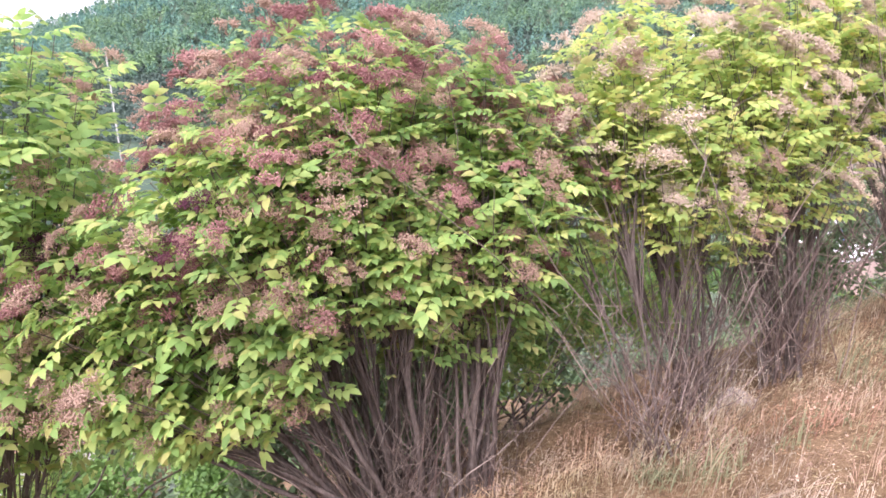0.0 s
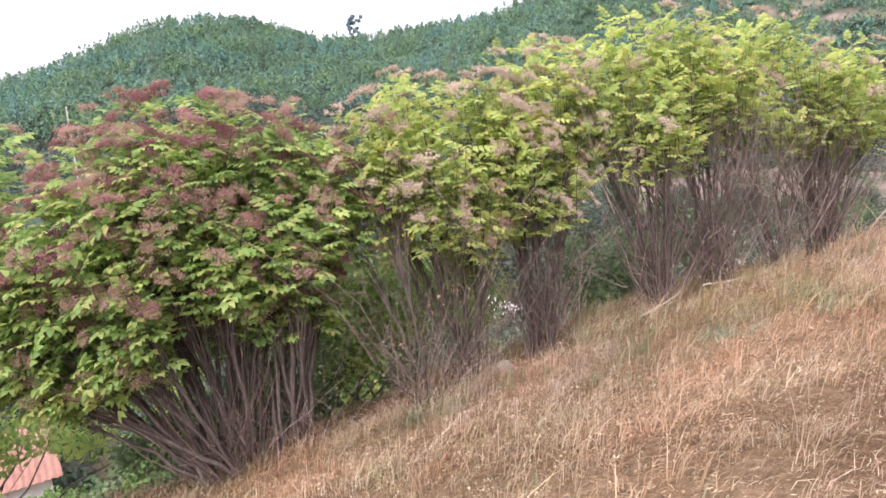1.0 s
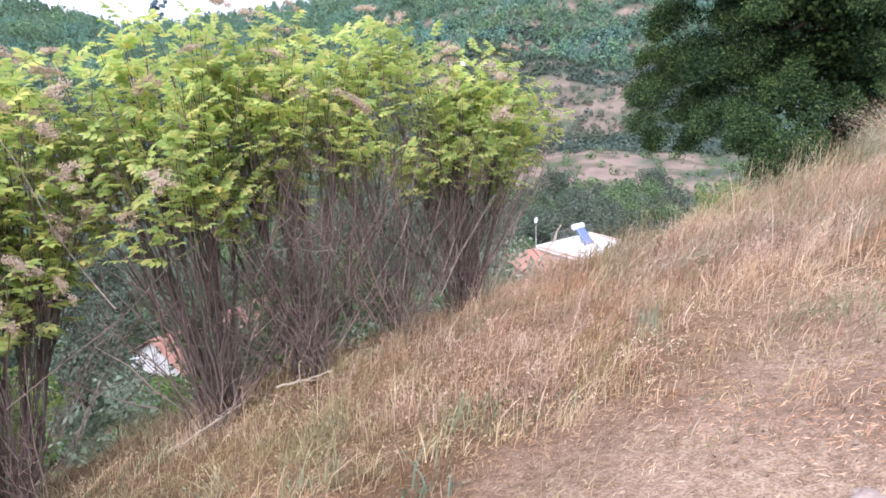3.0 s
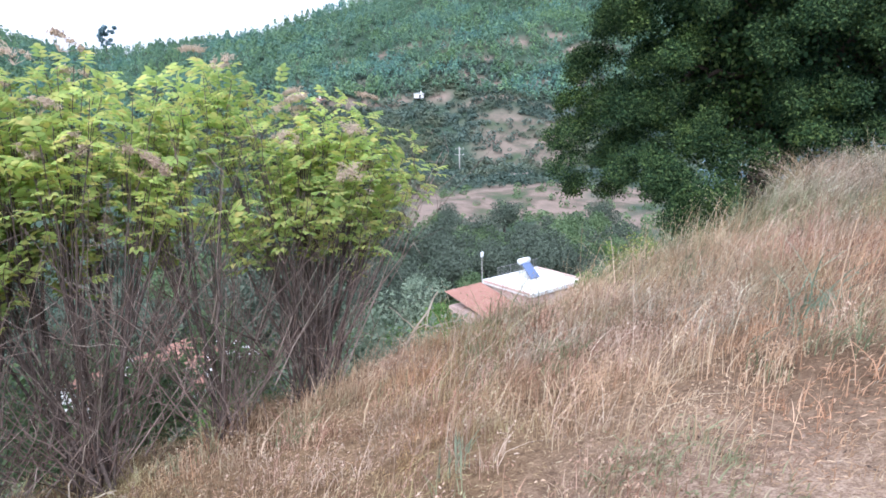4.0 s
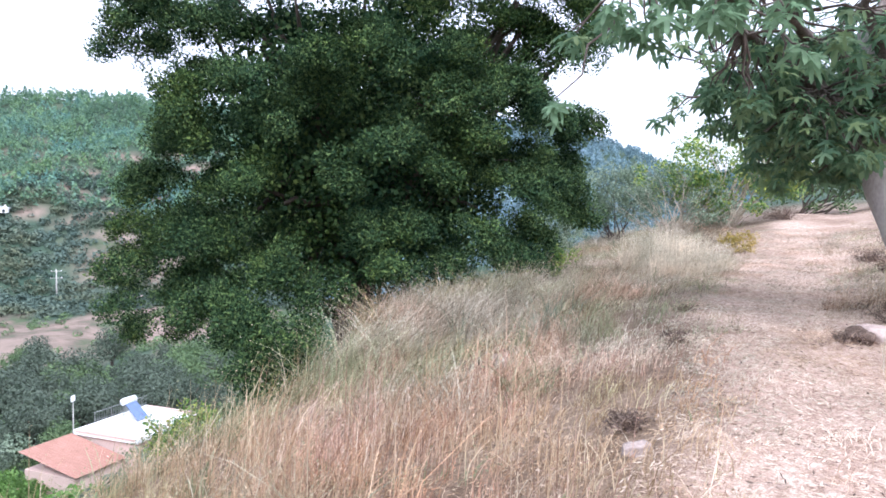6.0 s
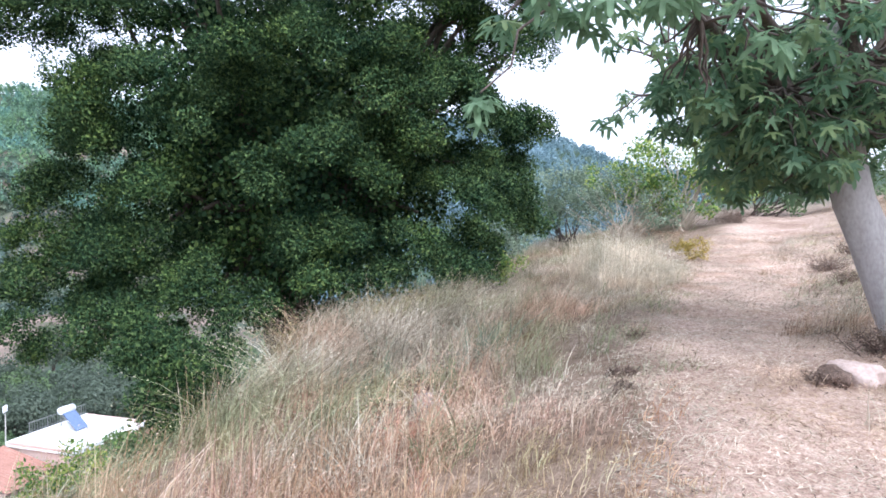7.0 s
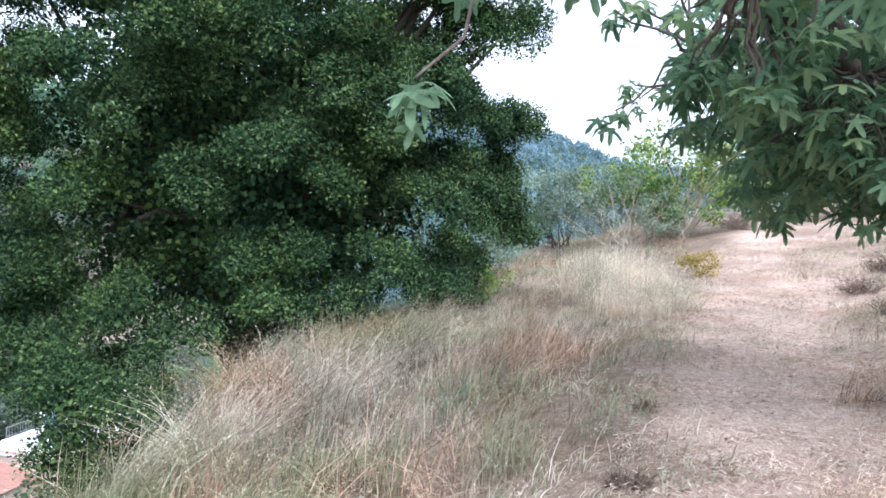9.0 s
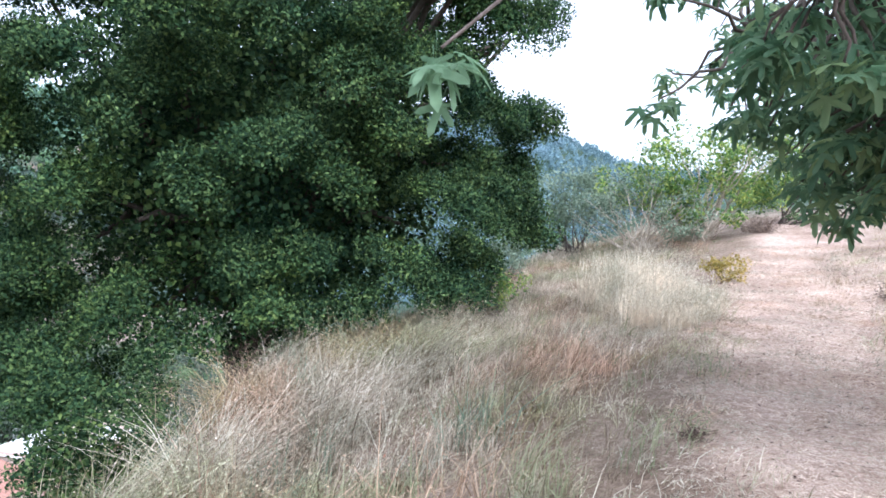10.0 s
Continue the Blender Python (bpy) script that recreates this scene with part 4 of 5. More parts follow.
    gaps = [(-6.6, 17.0, 1.35, 0.5), (-5.8, 16.6, 1.3, 0.5), (-3.05, 19.3, 1.65, 0.5), (-3.3, 20.4, 1.5, 0.5), (-8.0, 17.3, 3.5, 0.5), (-7.1, 16.8, 0.85, 0.5), (-5.45, 15.7, 0.6, 0.5), (-5.5, 15.4, 0.25, 0.42),
            (-5.75, 15.5, 0.25, 0.4), (-5.45, 15.3, -0.1, 0.36), (-6.3, 16.0, 0.6, 0.45), (-6.5, 16.4, 0.9, 0.5), (-7.1, 17.0, 2.05, 0.6),
            (-8.0, 17.2, 2.05, 0.5), (-2.75, 19.5, 4.2, 0.55), (-2.8, 19.3, 4.75, 0.5), (-2.6, 19.3, 5.2, 0.5), (-2.8, 19.2, 5.7, 0.5), (-2.3, 19.2, 5.55, 0.4), (-2.6, 19.5, 4.6, 0.45), (-2.95, 18.7, 1.75, 0.42), (-3.2, 19.4, 1.55, 0.45),
            (-7.5, 17.8, 1.0, 0.53), (-7.1, 18.0, 0.6, 0.52), (-8.1, 17.8, 0.5, 0.54), (-8.0, 17.4, 2.0, 0.55), (-7.5, 17.4, 1.6, 0.53), (-8.2, 17.3, 1.1, 0.56), (-7.3, 16.8, 2.7, 0.5), (-8.4, 17.3, 1.8, 0.49), (-6.7, 16.8, 2.3, 0.34), (-2.8, 19.6, 2.3, 0.4), (-2.6, 21.2, 4.5, 0.46), (-2.4, 21.2, 4.0, 0.46), (-2.5, 20.5, 3.2, 0.47), (-2.2, 21.2, 3.6, 0.37)]
    lobes = [(np.array(q[:3]), q[3]) for q in gaps + front + low + east + west + rim]
    tries = 0
    while len(lobes) < 154 and tries < 9000:
        tries += 1
        u = unit(r.normal(0, 1, 3))
        s = r.uniform(0.6, 1.1)
        p = c + u * rad * r.uniform(0.5, 0.8)
        if u[2] < -0.8 or p[2] > 6.6 or p[2] < gz(p[0], p[1]) + 0.3 or (p[2] < 0.5 + s and p[0] < -6.3 and p[1] < 20):
            continue
        if min(np.linalg.norm(p - l[0]) / (s + l[1]) for l in lobes) < 0.6:
            continue
        lobes.append((p, s))
    for k in range(58):
        a, q = r.uniform(0, 6.3), math.sqrt(r.uniform(0.05, 1.1))
        p = c + [4.5 * q * math.cos(a), 4.3 * q * math.sin(a), 0]
        p[2] = 6.6 + 2.6 * (1 - 0.75 * q * q) * r.uniform(0.5, 1.0) - 0.9 * (q > 0.9)
        lobes.append((p, r.uniform(0.45, 0.8)))
    for p, s in lobes[22:36] + lobes[-10:] + [l for l in lobes if l[0][0] > -2.6 and l[0][2] > 5]:
        p = p + (c - p) * (0.06 if p[0] > -2.6 and p[2] > 5 else 0.22)
        V, F = tube(bend(o + [0.2, -0.1, r.uniform(2.0, 5.2)], p, 7, 0.04, 0.04, r) - o, np.linspace(0.13, 0.03, 7), 7)
        piece("limb", np_mesh("limb", V, F, M_oakbark, True), ob)
    # shaggy tufts on the upper and outer side of every bough
    P, N = [], []
    for p, s in lobes:
        away = unit((p - c) / rad)
        share = 1.0 if away @ [0.45, -0.89, 0.1] > -0.05 else 0.15
        for k in range(int(60 * s * s) + 8):
            w = unit(r.normal(0, 1, 3) + 0.8 * away + [0, 0, 0.7])
            if w @ (away * 0.7 + [0, 0, 1.0]) < 0.4:
                continue
            q, t = p + w * s * r.uniform(0.6, 1.05) * [1, 1, 0.8], r.uniform(0.12, 0.33)
            n = int(share * (2500 * t ** 2 + 18))
            u = unit(r.normal(0, 1, (n, 3)) + 0.5 * w)
            P.append(q + u * t * (1 - 0.5 * r.random((n, 1)) ** 1.3) * [1, 1, 0.75])
            N.append(u * 0.8 + w * 0.6 + [0, 0, 0.7])
    P, N = np.concatenate(P), np.concatenate(N)
    tv = np.array([[0, 0, 0], [0.5, 0.5, 0.12], [0, 1, 0], [-0.5, 0.5, 0.12]], float)
    tf = np.array([[0, 1, 2, 3]])
    d = unit(r.normal(0, 1, P.shape)) + 0.5 * unit(N)
    nr = N + r.normal(0, 0.26, P.shape)
    P = P + r.normal(0, 0.03, P.shape)
    L = r.uniform(0.035, 0.075, len(P))
    V, F = scatter(tv, tf, P - o, frames_of(d, nr), np.stack([L * 0.55, L, L], -1))
    piece("foliage", np_mesh("foliage", V, F, M_oak), ob, "", "stuff")
    # inner leaves that close the crown
    u = unit(r.normal(0, 1, (30000, 3)))
    P = c + u * rad * (0.56 * r.random((30000, 1)) ** 0.4)
    V, F = scatter(tv, tf, P - o, frames_of(unit(r.normal(0, 1, P.shape)), r.normal(0, 1, P.shape)), r.uniform(0.06, 0.11, len(P)))
    piece("inner_foliage", np_mesh("inner_foliage", V, F, M_oak), ob, "", "stuff")
    u = unit(r.normal(0, 1, (42000, 3)))
    P = c + u * rad * (0.72 * r.random((42000, 1)) ** 0.33)
    P = P[(P[:, 2] > -1.2) & (P[:, 2] < 7.0 + 1.2 * np.sin(P[:, 0] * 2.1) + r.normal(0, 0.5, len(P)))]
    V, F = scatter(tv, tf, P - o, frames_of(unit(r.normal(0, 1, P.shape)), r.normal(0, 1, P.shape)), r.uniform(0.06, 0.12, len(P)))
    piece("inner_foliage", np_mesh("inner_foliage", V, F, M_oak), ob, "", "stuff")


oak_tree()


# ---- fig tree over the track ----
def fig_leaf_mesh(seed):
    """A deeply five-lobed leaf on a stalk along +y, cupped and drooping."""
    r = np.random.default_rng(seed)
    lobes = [(-2.15, 0.5), (-1.1, 0.82), (0.0, 1.0), (1.1, 0.82), (2.15, 0.5)]
    pts = []
    for i, (a, l) in enumerate(lobes):
        a += r.normal(0, 0.06)
        l *= r.uniform(0.9, 1.1)
        for da, k in ((-0.27, 0.5), (-0.17, 0.8), (0.0, 1.0), (0.17, 0.8), (0.27, 0.5)):
            pts.append((l * k * math.sin(a + da), l * k * math.cos(a + da)))
        if i < 4:
            b = (a + lobes[i + 1][0]) / 2
            pts.append((0.27 * math.sin(b), 0.27 * math.cos(b)))
    pts.append((0.0, -0.12))
    V = [(0, 0, 0)] + [(x, y, 0) for x, y in pts]
    V = np.array(V)
    q = np.hypot(V[:, 0], V[:, 1])
    V[:, 2] = -0.4 * q ** 2 + 0.06 * np.cos(5 * np.arctan2(V[:, 0], V[:, 1])) * q
    n = len(pts)
    F = [(0, 1 + (i + 1) % n, 1 + i) for i in range(n)]
    k = len(V)
    V = np.concatenate([V, [[0.012, -0.75, 0.1], [-0.012, -0.75, 0.1], [0, 0.02, 0.004]]])
    F.append((k, k + 1, k + 2))
    V[:, 1] += 0.75
    V[:, 2] -= 0.1
    return V, np.array(F)


def fig_tree():
    r = np.random.default_rng(5)
    o = np.array([2.36, 14.0, gz(2.36, 14.0)])
    ob = thing("fig_tree", "fig tree with a pale grey trunk and large lobed leaves", "tree", o)
    trunk = np.array([[2.48, 13.96, o[2] - 0.25], [2.36, 14.0, 1.82], [2.2, 14.0, 2.15], [2.07, 14.0, 2.48], [1.95, 14.0, 2.78], [1.9, 14.0, 2.98], [1.87, 14.05, 3.35], [1.84, 14.1, 3.75], [1.8, 14.15, 4.2]])
    V, F = tube(trunk - o, [0.28, 0.21, 0.17, 0.155, 0.15, 0.145, 0.12, 0.1, 0.08], 14)
    V = V + 0.02 * bumps(V, 4.0)[:, None] * unit(V - V.mean(0))
    piece("trunk", np_mesh("trunk", V, F, M_figbark, True), ob)
    hubs = [(1.35, 13.2, 3.15), (1.75, 13.4, 3.1), (1.95, 13.2, 3.2), (2.15, 13.3, 3.15), (1.6, 13.1, 3.3), (-0.3, 12.6, 4.15), (0.2, 12.8, 4.1), (0.3, 12.3, 4.2), (-0.62, 12.1, 3.38), (-0.55, 12.5, 3.95), (0.0, 12.4, 3.9), (0.45, 12.2, 3.95), (0.85, 11.9, 3.85), (1.05, 12.2, 3.65), (0.1, 13.9, 3.5), (0.5, 13.4, 3.6),
            (1.3, 14.1, 3.0), (0.95, 14.2, 3.05), (1.1, 14.0, 3.0), (1.6, 14.2, 3.05), (1.4, 13.6, 3.3), (0.7, 14.3, 3.35), (1.9, 13.9, 3.1), (1.5, 12.9, 3.6), (2.2, 13.5, 3.3)]
    c, rad = np.array([2.3, 14.5, 4.6]), np.array([2.7, 3.2, 1.7])
    while len(hubs) < 330:
        u = unit(r.normal(0, 1, 3))
        p = c + u * rad * r.uniform(0.6, 1.0)
        if p[2] < 3.0 or p[2] > 5.4 or p[0] < -0.1 + 0.25 * max(0, 14 - p[1]) * (p[2] < 3.7) or np.hypot(p[0] - 0.15, p[1] - 10) < 1.9:
            continue
        if np.hypot(p[0] - 1.95, p[1] - 14.0) < 0.28 or (p[0] > 1.65 and p[1] < 14.4 and p[2] < 3.05):
            continue
        hubs.append(tuple(p))
    while len(hubs) < 355:
        p = np.array([0.0, 12.5, 4.4]) + r.uniform(-1, 1, 3) * [0.75, 0.7, 0.5]
        hubs.append(tuple(p))
    while len(hubs) < 620:
        p = np.array([1.75, 14.15, 3.55]) + unit(r.normal(0, 1, 3)) * [1.3, 1.0, 0.85] * r.uniform(0.3, 1.0)
        if (p[0] > 1.72 and p[1] < 14.4 and p[2] < 3.2) or p[2] < 2.85:
            continue
        hubs.append(tuple(p))
    while len(hubs) < 720:
        p = r.uniform([0.4, 12.9, 2.85], [1.7, 14.5, 4.0])
        if p[2] > 3.45 - 0.45 * (p[0] - 0.4) - 0.06 * (p[1] - 13.5):
            hubs.append(tuple(p))
    hubs = np.array(hubs)
    # limbs and branches
    mains = []
    for i, e in enumerate([(0.9, 13.2, 4.6), (1.6, 13.0, 5.2), (3.6, 14.0, 5.0), (2.6, 16.3, 5.2), (1.0, 15.6, 5.2), (0.6, 14.2, 3.9), (1.6, 14.0, 3.7), (3.4, 15.6, 4.8), (-0.35, 12.4, 4.75), (0.5, 12.2, 4.7)]):
        s = trunk[5 + i % 4]
        line = bend(s, e, 8, 0.04, 0.04, r)
        V, F = tube(line - o, np.linspace(0.06, 0.022, 8), 8)
        piece("limb", np_mesh("limb", V, F, M_stem, True), ob)
        mains.append(line)
    cand = np.array(mains)[:, 2:].reshape(-1, 3)
    parts = []
    for h in hubs:
        k = cand[np.argmin(np.linalg.norm(cand - h, axis=1))]
        parts.append(tube(bend(k, h, 6, -0.03, 0.04, r) - o, np.linspace(0.014, 0.006, 6), 5))
    V, F = joined(parts)
    piece("branchwork", np_mesh("branchwork", V, F, M_stem, True), ob, "", "stuff")
    # leaves in whorls about the branch ends
    kinds = [fig_leaf_mesh(s) for s in range(4)]
    meshes = [np_mesh("leaf", V, F, M_fig) for V, F in kinds]
    rows = []
    for h in hubs:
        n = r.integers(7, 12)
        for j in range(n):
            a = 2.4 * j + r.uniform(0, 0.8)
            d = np.array([math.cos(a), math.sin(a), r.uniform(-1.5, -0.1)])
            rows.append((h + r.normal(0, 0.03, 3), unit(d), unit(np.array([0, 0, 1.0]) + 0.5 * d * [1, 1, 0] + r.normal(0, 0.25, 3)), r.uniform(0.095, 0.155) if h[1] < 12.8 else r.uniform(0.07, 0.125), r.integers(4)))
    rows.sort(key=lambda w: np.hypot(w[0][0] - 0.3, w[0][1] - 10.5))
    for p, d, nrm, s, k in rows[:300]:
        R = frames_of(d[None], nrm[None])[0]
        at = Matrix.Translation(p - o) @ Matrix([list(x) for x in R]).to_4x4() @ Matrix.Scale(s, 4)
        piece("leaf", meshes[k], ob, at=at)
    rest = rows[300:]
    parts = []
    for k in range(4):
        some = [w for w in rest if w[4] == k]
        P, Dv, Nv, S = (np.array([w[i] for w in some]) for i in range(4))
        parts.append(scatter(kinds[k][0], kinds[k][1], P - o, frames_of(Dv, Nv), S))
    V, F = joined(parts)
    piece("foliage", np_mesh("foliage", V, F, M_fig), ob, "", "stuff")


fig_tree()


# ---- bushes at the end of the track and small plants ----
def bush(name, label, base, lobes, n, leaf, material, seed, stems=9, group="", slim=0.5, category="shrub", stem_mat=None):
    r = np.random.default_rng(seed)
    o = np.array([base[0], base[1], gz(*base)])
    ob = thing(name, label, category, o, group)
    P, N = [], []
    vol = sum(l[3] * l[4] * l[5] for l in lobes)
    for cx, cy, cz, rx, ry, rz in lobes:
        m = int(n * rx * ry * rz / vol)
        k = max(m // 60, 3)
        u = unit(r.normal(0, 1, (k, 3)))
        hub = np.array([cx, cy, cz]) + u * [rx, ry, rz] * r.uniform(0.45, 0.95, (k, 1))
        t = 0.28 * min(rx, ry, rz) + 0.05
        w = unit(r.normal(0, 1, (m, 3)))
        P.append(hub[r.integers(k, size=m)] + w * t * r.random((m, 1)) ** 0.5)
        N.append(w)
    P, N = np.concatenate(P), np.concatenate(N)
    keep = P[:, 2] > ground_z(P[:, 0], P[:, 1]) + 0.02
    P, N = P[keep], N[keep]
    tv = np.array([[0, 0, 0], [0.5, 0.45, 0.1], [0, 1, 0], [-0.5, 0.45, 0.1]], float)
    L = leaf * r.uniform(0.65, 1.3, len(P))
    V, F = scatter(tv, np.array([[0, 1, 2, 3]]), P - o, frames_of(unit(r.normal(0, 1, P.shape)) + [0, 0, 0.3], N + r.normal(0, 0.5, P.shape) + [0, 0, 0.4]),
                   np.stack([L * slim, L, L], -1))
    piece("leaves", np_mesh("leaves", V, F, material), ob, "", "stuff")
    for i in range(stems):
        l = lobes[i % len(lobes)]
        s = o + [r.normal(0, 0.15), r.normal(0, 0.15), -0.05]
        e = np.array(l[:3]) + unit(r.normal(0, 1, 3)) * l[3:6] * 0.7
        V, F = tube(bend(s, e, 7, 0.0, 0.04, r) - o, np.linspace(0.022, 0.006, 7) * max(0.5, l[5]), 5)
        piece("stem", np_mesh("stem", V, F, stem_mat or M_stem, True), ob)
    return ob


bush("leafy_bush", "green and yellowing bush with bare lower stems by the track", (1.3, 27.2),
     [(1.2, 27.0, 4.1, 1.4, 1.0, 1.2), (2.5, 27.4, 4.1, 1.1, 0.9, 1.1), (0.2, 26.8, 3.3, 0.9, 0.7, 0.75), (1.6, 26.7, 3.0, 1.3, 0.7, 0.5), (-0.4, 26.9, 3.7, 0.7, 0.7, 0.7)], 9500, 0.1, M_bush, 31, 110, stem_mat=M_dead)
bush("grey_bush", "grey-green bush at the edge of the slope", (-1.6, 28.2),
     [(-1.6, 28.0, 3.3, 1.2, 1.0, 1.1), (-2.6, 28.3, 3.0, 0.8, 0.8, 0.9)], 5200, 0.09, M_sage, 32, 14)
bush("grey_bush", "twiggy grey-green bush beside the end of the track", (0.0, 26.2),
     [(-0.1, 26.2, 3.1, 1.1, 0.8, 0.9), (0.8, 26.0, 2.9, 0.9, 0.7, 0.6), (-1.0, 26.4, 2.9, 0.8, 0.7, 0.7)], 4200, 0.075, M_sage, 49, 60, stem_mat=M_dead)
bush("grey_bush", "low grey bush among the dry grass", (-2.9, 25.2), [(-2.9, 25.2, 2.2, 0.8, 0.8, 0.7)], 2200, 0.08, M_sage, 33, 8)
bush("leafy_bush", "dense dark green bush behind the track", (3.6, 29.5),
     [(3.4, 29.4, 4.2, 1.4, 1.2, 1.3), (5.0, 30.0, 4.4, 1.5, 1.3, 1.3), (6.8, 30.4, 4.6, 1.5, 1.3, 1.3), (4.2, 29.2, 3.4, 1.5, 0.9, 0.7), (6.0, 29.6, 3.7, 1.5, 0.9, 0.7)], 15000, 0.1, M_grove, 34, 14)
bush("small_bush", "small yellowed bush beside the track", (1.3, 21.0), [(1.3, 21.0, 2.02, 0.36, 0.3, 0.24)], 900, 0.05, M_yellow, 35, 6)
bush("small_bush", "low green bush at the foot of the oak", (-2.1, 20.4), [(-2.3, 20.4, 1.7, 0.7, 0.6, 0.45)], 1500, 0.07, M_bush, 36, 6)


# ---- stones and dried clumps on the slope ----
def rock(label, x, y, size, seed, turn=0.0, sink=0.3, material=None):
    V, F = ico(4)
    V = V * (1 + 0.42 * bumps(V, 1.3, seed)[:, None] + 0.14 * bumps(V, 3.5, seed)[:, None] + 0.04 * bumps(V, 11.0, seed)[:, None])
    V = V * size
    c, s = math.cos(turn), math.sin(turn)
    V = V @ np.array([[c, s, 0], [-s, c, 0], [0, 0, 1]])
    ob = new("stone", np_mesh("stone", V, F, material or M_rock, True))
    ob.location = (x, y, gz(x, y) + size[2] * (1 - 2 * sink))
    return tagged(ob, label, "stone")


rock("pale limestone boulder half sunk beside the track", 1.7, 12.95, (0.2, 0.12, 0.1), 1.3, -0.5, 0.25, M_palestone)
rock("dark earthy root ball lying against the boulder", 1.52, 12.76, (0.11, 0.09, 0.075), 3.3, 0.4, 0.2, M_earth)
rock("small pale stone at the edge of the track", 0.12, 10.4, (0.07, 0.055, 0.05), 2.7, 0.6, 0.36)
rock("small grey stone among dry weeds", -1.2, 12.9, (0.11, 0.09, 0.08), 4.1, 1.1)
rock("flat pale stone lying in the dry grass", 0.35, 5.35, (0.07, 0.05, 0.03), 5.9, 0.3, 0.35)
rock("pale stone under the shrubs", -4.0, 2.75, (0.13, 0.1, 0.07), 7.7, 0.3)


def dry_clump(label, x, y, n, size, seed, material):
    r = np.random.default_rng(seed)
    o = np.array([x, y, gz(x, y)])
    parts = []
    for i in range(n):
        a = r.uniform(0, 6.3)
        s = o + [r.normal(0, size * 0.3), r.normal(0, size * 0.3), 0]
        e = s + np.array([math.cos(a) * size * r.uniform(0.3, 1), math.sin(a) * size * r.uniform(0.3, 1), size * r.uniform(0.15, 0.8)])
        parts.append(tube(bend(s, e, 5, 0.1, 0.1, r) - o, np.linspace(0.006, 0.002, 5), 3))
    V, F = joined(parts)
    m = n * 12
    P = r.normal(0, 1, (m, 3)) * [size * 0.42, size * 0.42, size * 0.2] + [0, 0, size * 0.28]
    ob = thing("dry_weed_clump", label, "weed", o, "dried weed clumps")
    piece("tangle", np_mesh("tangle", V, F, material), ob, "", "stuff")
    V, F = scatter(spike, spike_f, P, frames_of(r.normal(0, 1, (m, 3)), r.normal(0, 1, (m, 3))), np.stack([r.uniform(0.004, 0.01, m), r.uniform(0.02, 0.07, m), np.full(m, 0.01)], -1))
    piece("litter", np_mesh("litter", V, F, material), ob, "", "stuff")


for i, (x, y, n, s) in enumerate(((1.47, 12.72, 50, 0.11), (0.05, 10.75, 40, 0.13), (-1.3, 13.1, 60, 0.24), (-1.3, 12.5, 50, 0.22), 
                                  (2.1, 13.75, 60, 0.3), (2.3, 13.5, 50, 0.3), (2.62, 14.3, 50, 0.34), (3.1, 19.4, 60, 0.3), (3.8, 20.6, 60, 0.35), (2.9, 17.6, 40, 0.22), (2.7, 27.0, 90, 0.6), (0.34, 13.95, 16, 0.09), (0.2, 12.95, 30, 0.07), (0.28, 12.3, 24, 0.08), (0.3, 12.9, 24, 0.07))):
    dry_clump("dark withered weed clump in the dry grass", x, y, n, s, 50 + i, M_darkweed)

bush("leafy_bush", "leafy green bush on the slope below the shrubs", (-7.6, -3.4), [(-7.6, -3.4, -1.6, 1.4, 1.6, 1.3), (-8.3, -1.6, -2.2, 1.2, 1.3, 1.0)], 5000, 0.12, M_elder, 41, 8)
bush("leafy_bush", "leafy green bush on the slope below the shrubs", (-8.6, 1.2), [(-8.6, 1.2, -3.3, 1.2, 1.5, 0.9)], 3000, 0.12, M_bush, 42, 8)
bush("leafy_bush", "dull green bush on the slope below the shrubs", (-8.2, 4.6), [(-8.2, 4.6, -2.6, 1.1, 1.4, 0.9)], 2600, 0.1, M_sage, 43, 8)
bush("leafy_bush", "dull green bush beside the last elder shrub", (-7.4, 9.6), [(-7.4, 9.6, -1.5, 1.0, 1.3, 0.8), (-7.9, 11.0, -1.6, 0.9, 1.0, 0.7)], 3600, 0.09, M_sage, 44, 8)
bush("leafy_bush", "shaded leafy bush behind the elder stems", (-6.6, 0.9), [(-6.6, 0.9, -1.5, 0.9, 1.1, 1.0), (-6.9, 2.3, -1.5, 0.9, 0.9, 0.9)], 5200, 0.1, M_grove, 45, 10)
bush("leafy_bush", "shaded leafy bush behind the elder stems", (-6.9, 5.9), [(-6.9, 5.9, -1.0, 0.9, 1.2, 0.9), (-6.7, 7.2, -0.9, 0.8, 0.9, 0.8)], 5200, 0.1, M_grove, 46, 10)
bush("weedy_bush", "low green weeds at the edge of the slope", (-5.2, 13.4), [(-5.2, 13.4, -0.45, 0.5, 0.7, 0.32), (-5.5, 14.3, -0.65, 0.45, 0.5, 0.32)], 1800, 0.05, M_sage, 47, 8)
bush("weedy_bush", "dull green weedy bush over the edge of the crest", (-5.8, 13.75), [(-5.8, 13.75, -0.6, 0.4, 0.45, 0.4), (-6.2, 14.4, -0.75, 0.4, 0.4, 0.35)], 2600, 0.045, M_grove, 51, 8)
bush("weedy_bush", "yellow-green shrub standing on the edge of the crest", (-5.3, 13.45), [(-5.4, 13.4, -0.35, 0.42, 0.35, 0.42), (-5.2, 13.6, -0.1, 0.32, 0.3, 0.32)], 2600, 0.05, M_bush, 53, 8)
bush("leafy_bush", "dull green bush below the crest beside the oak", (-6.2, 15.5), [(-6.2, 15.5, -0.95, 0.6, 0.6, 0.5), (-6.8, 16.3, -1.1, 0.7, 0.7, 0.5)], 3000, 0.07, M_grove, 48, 8)
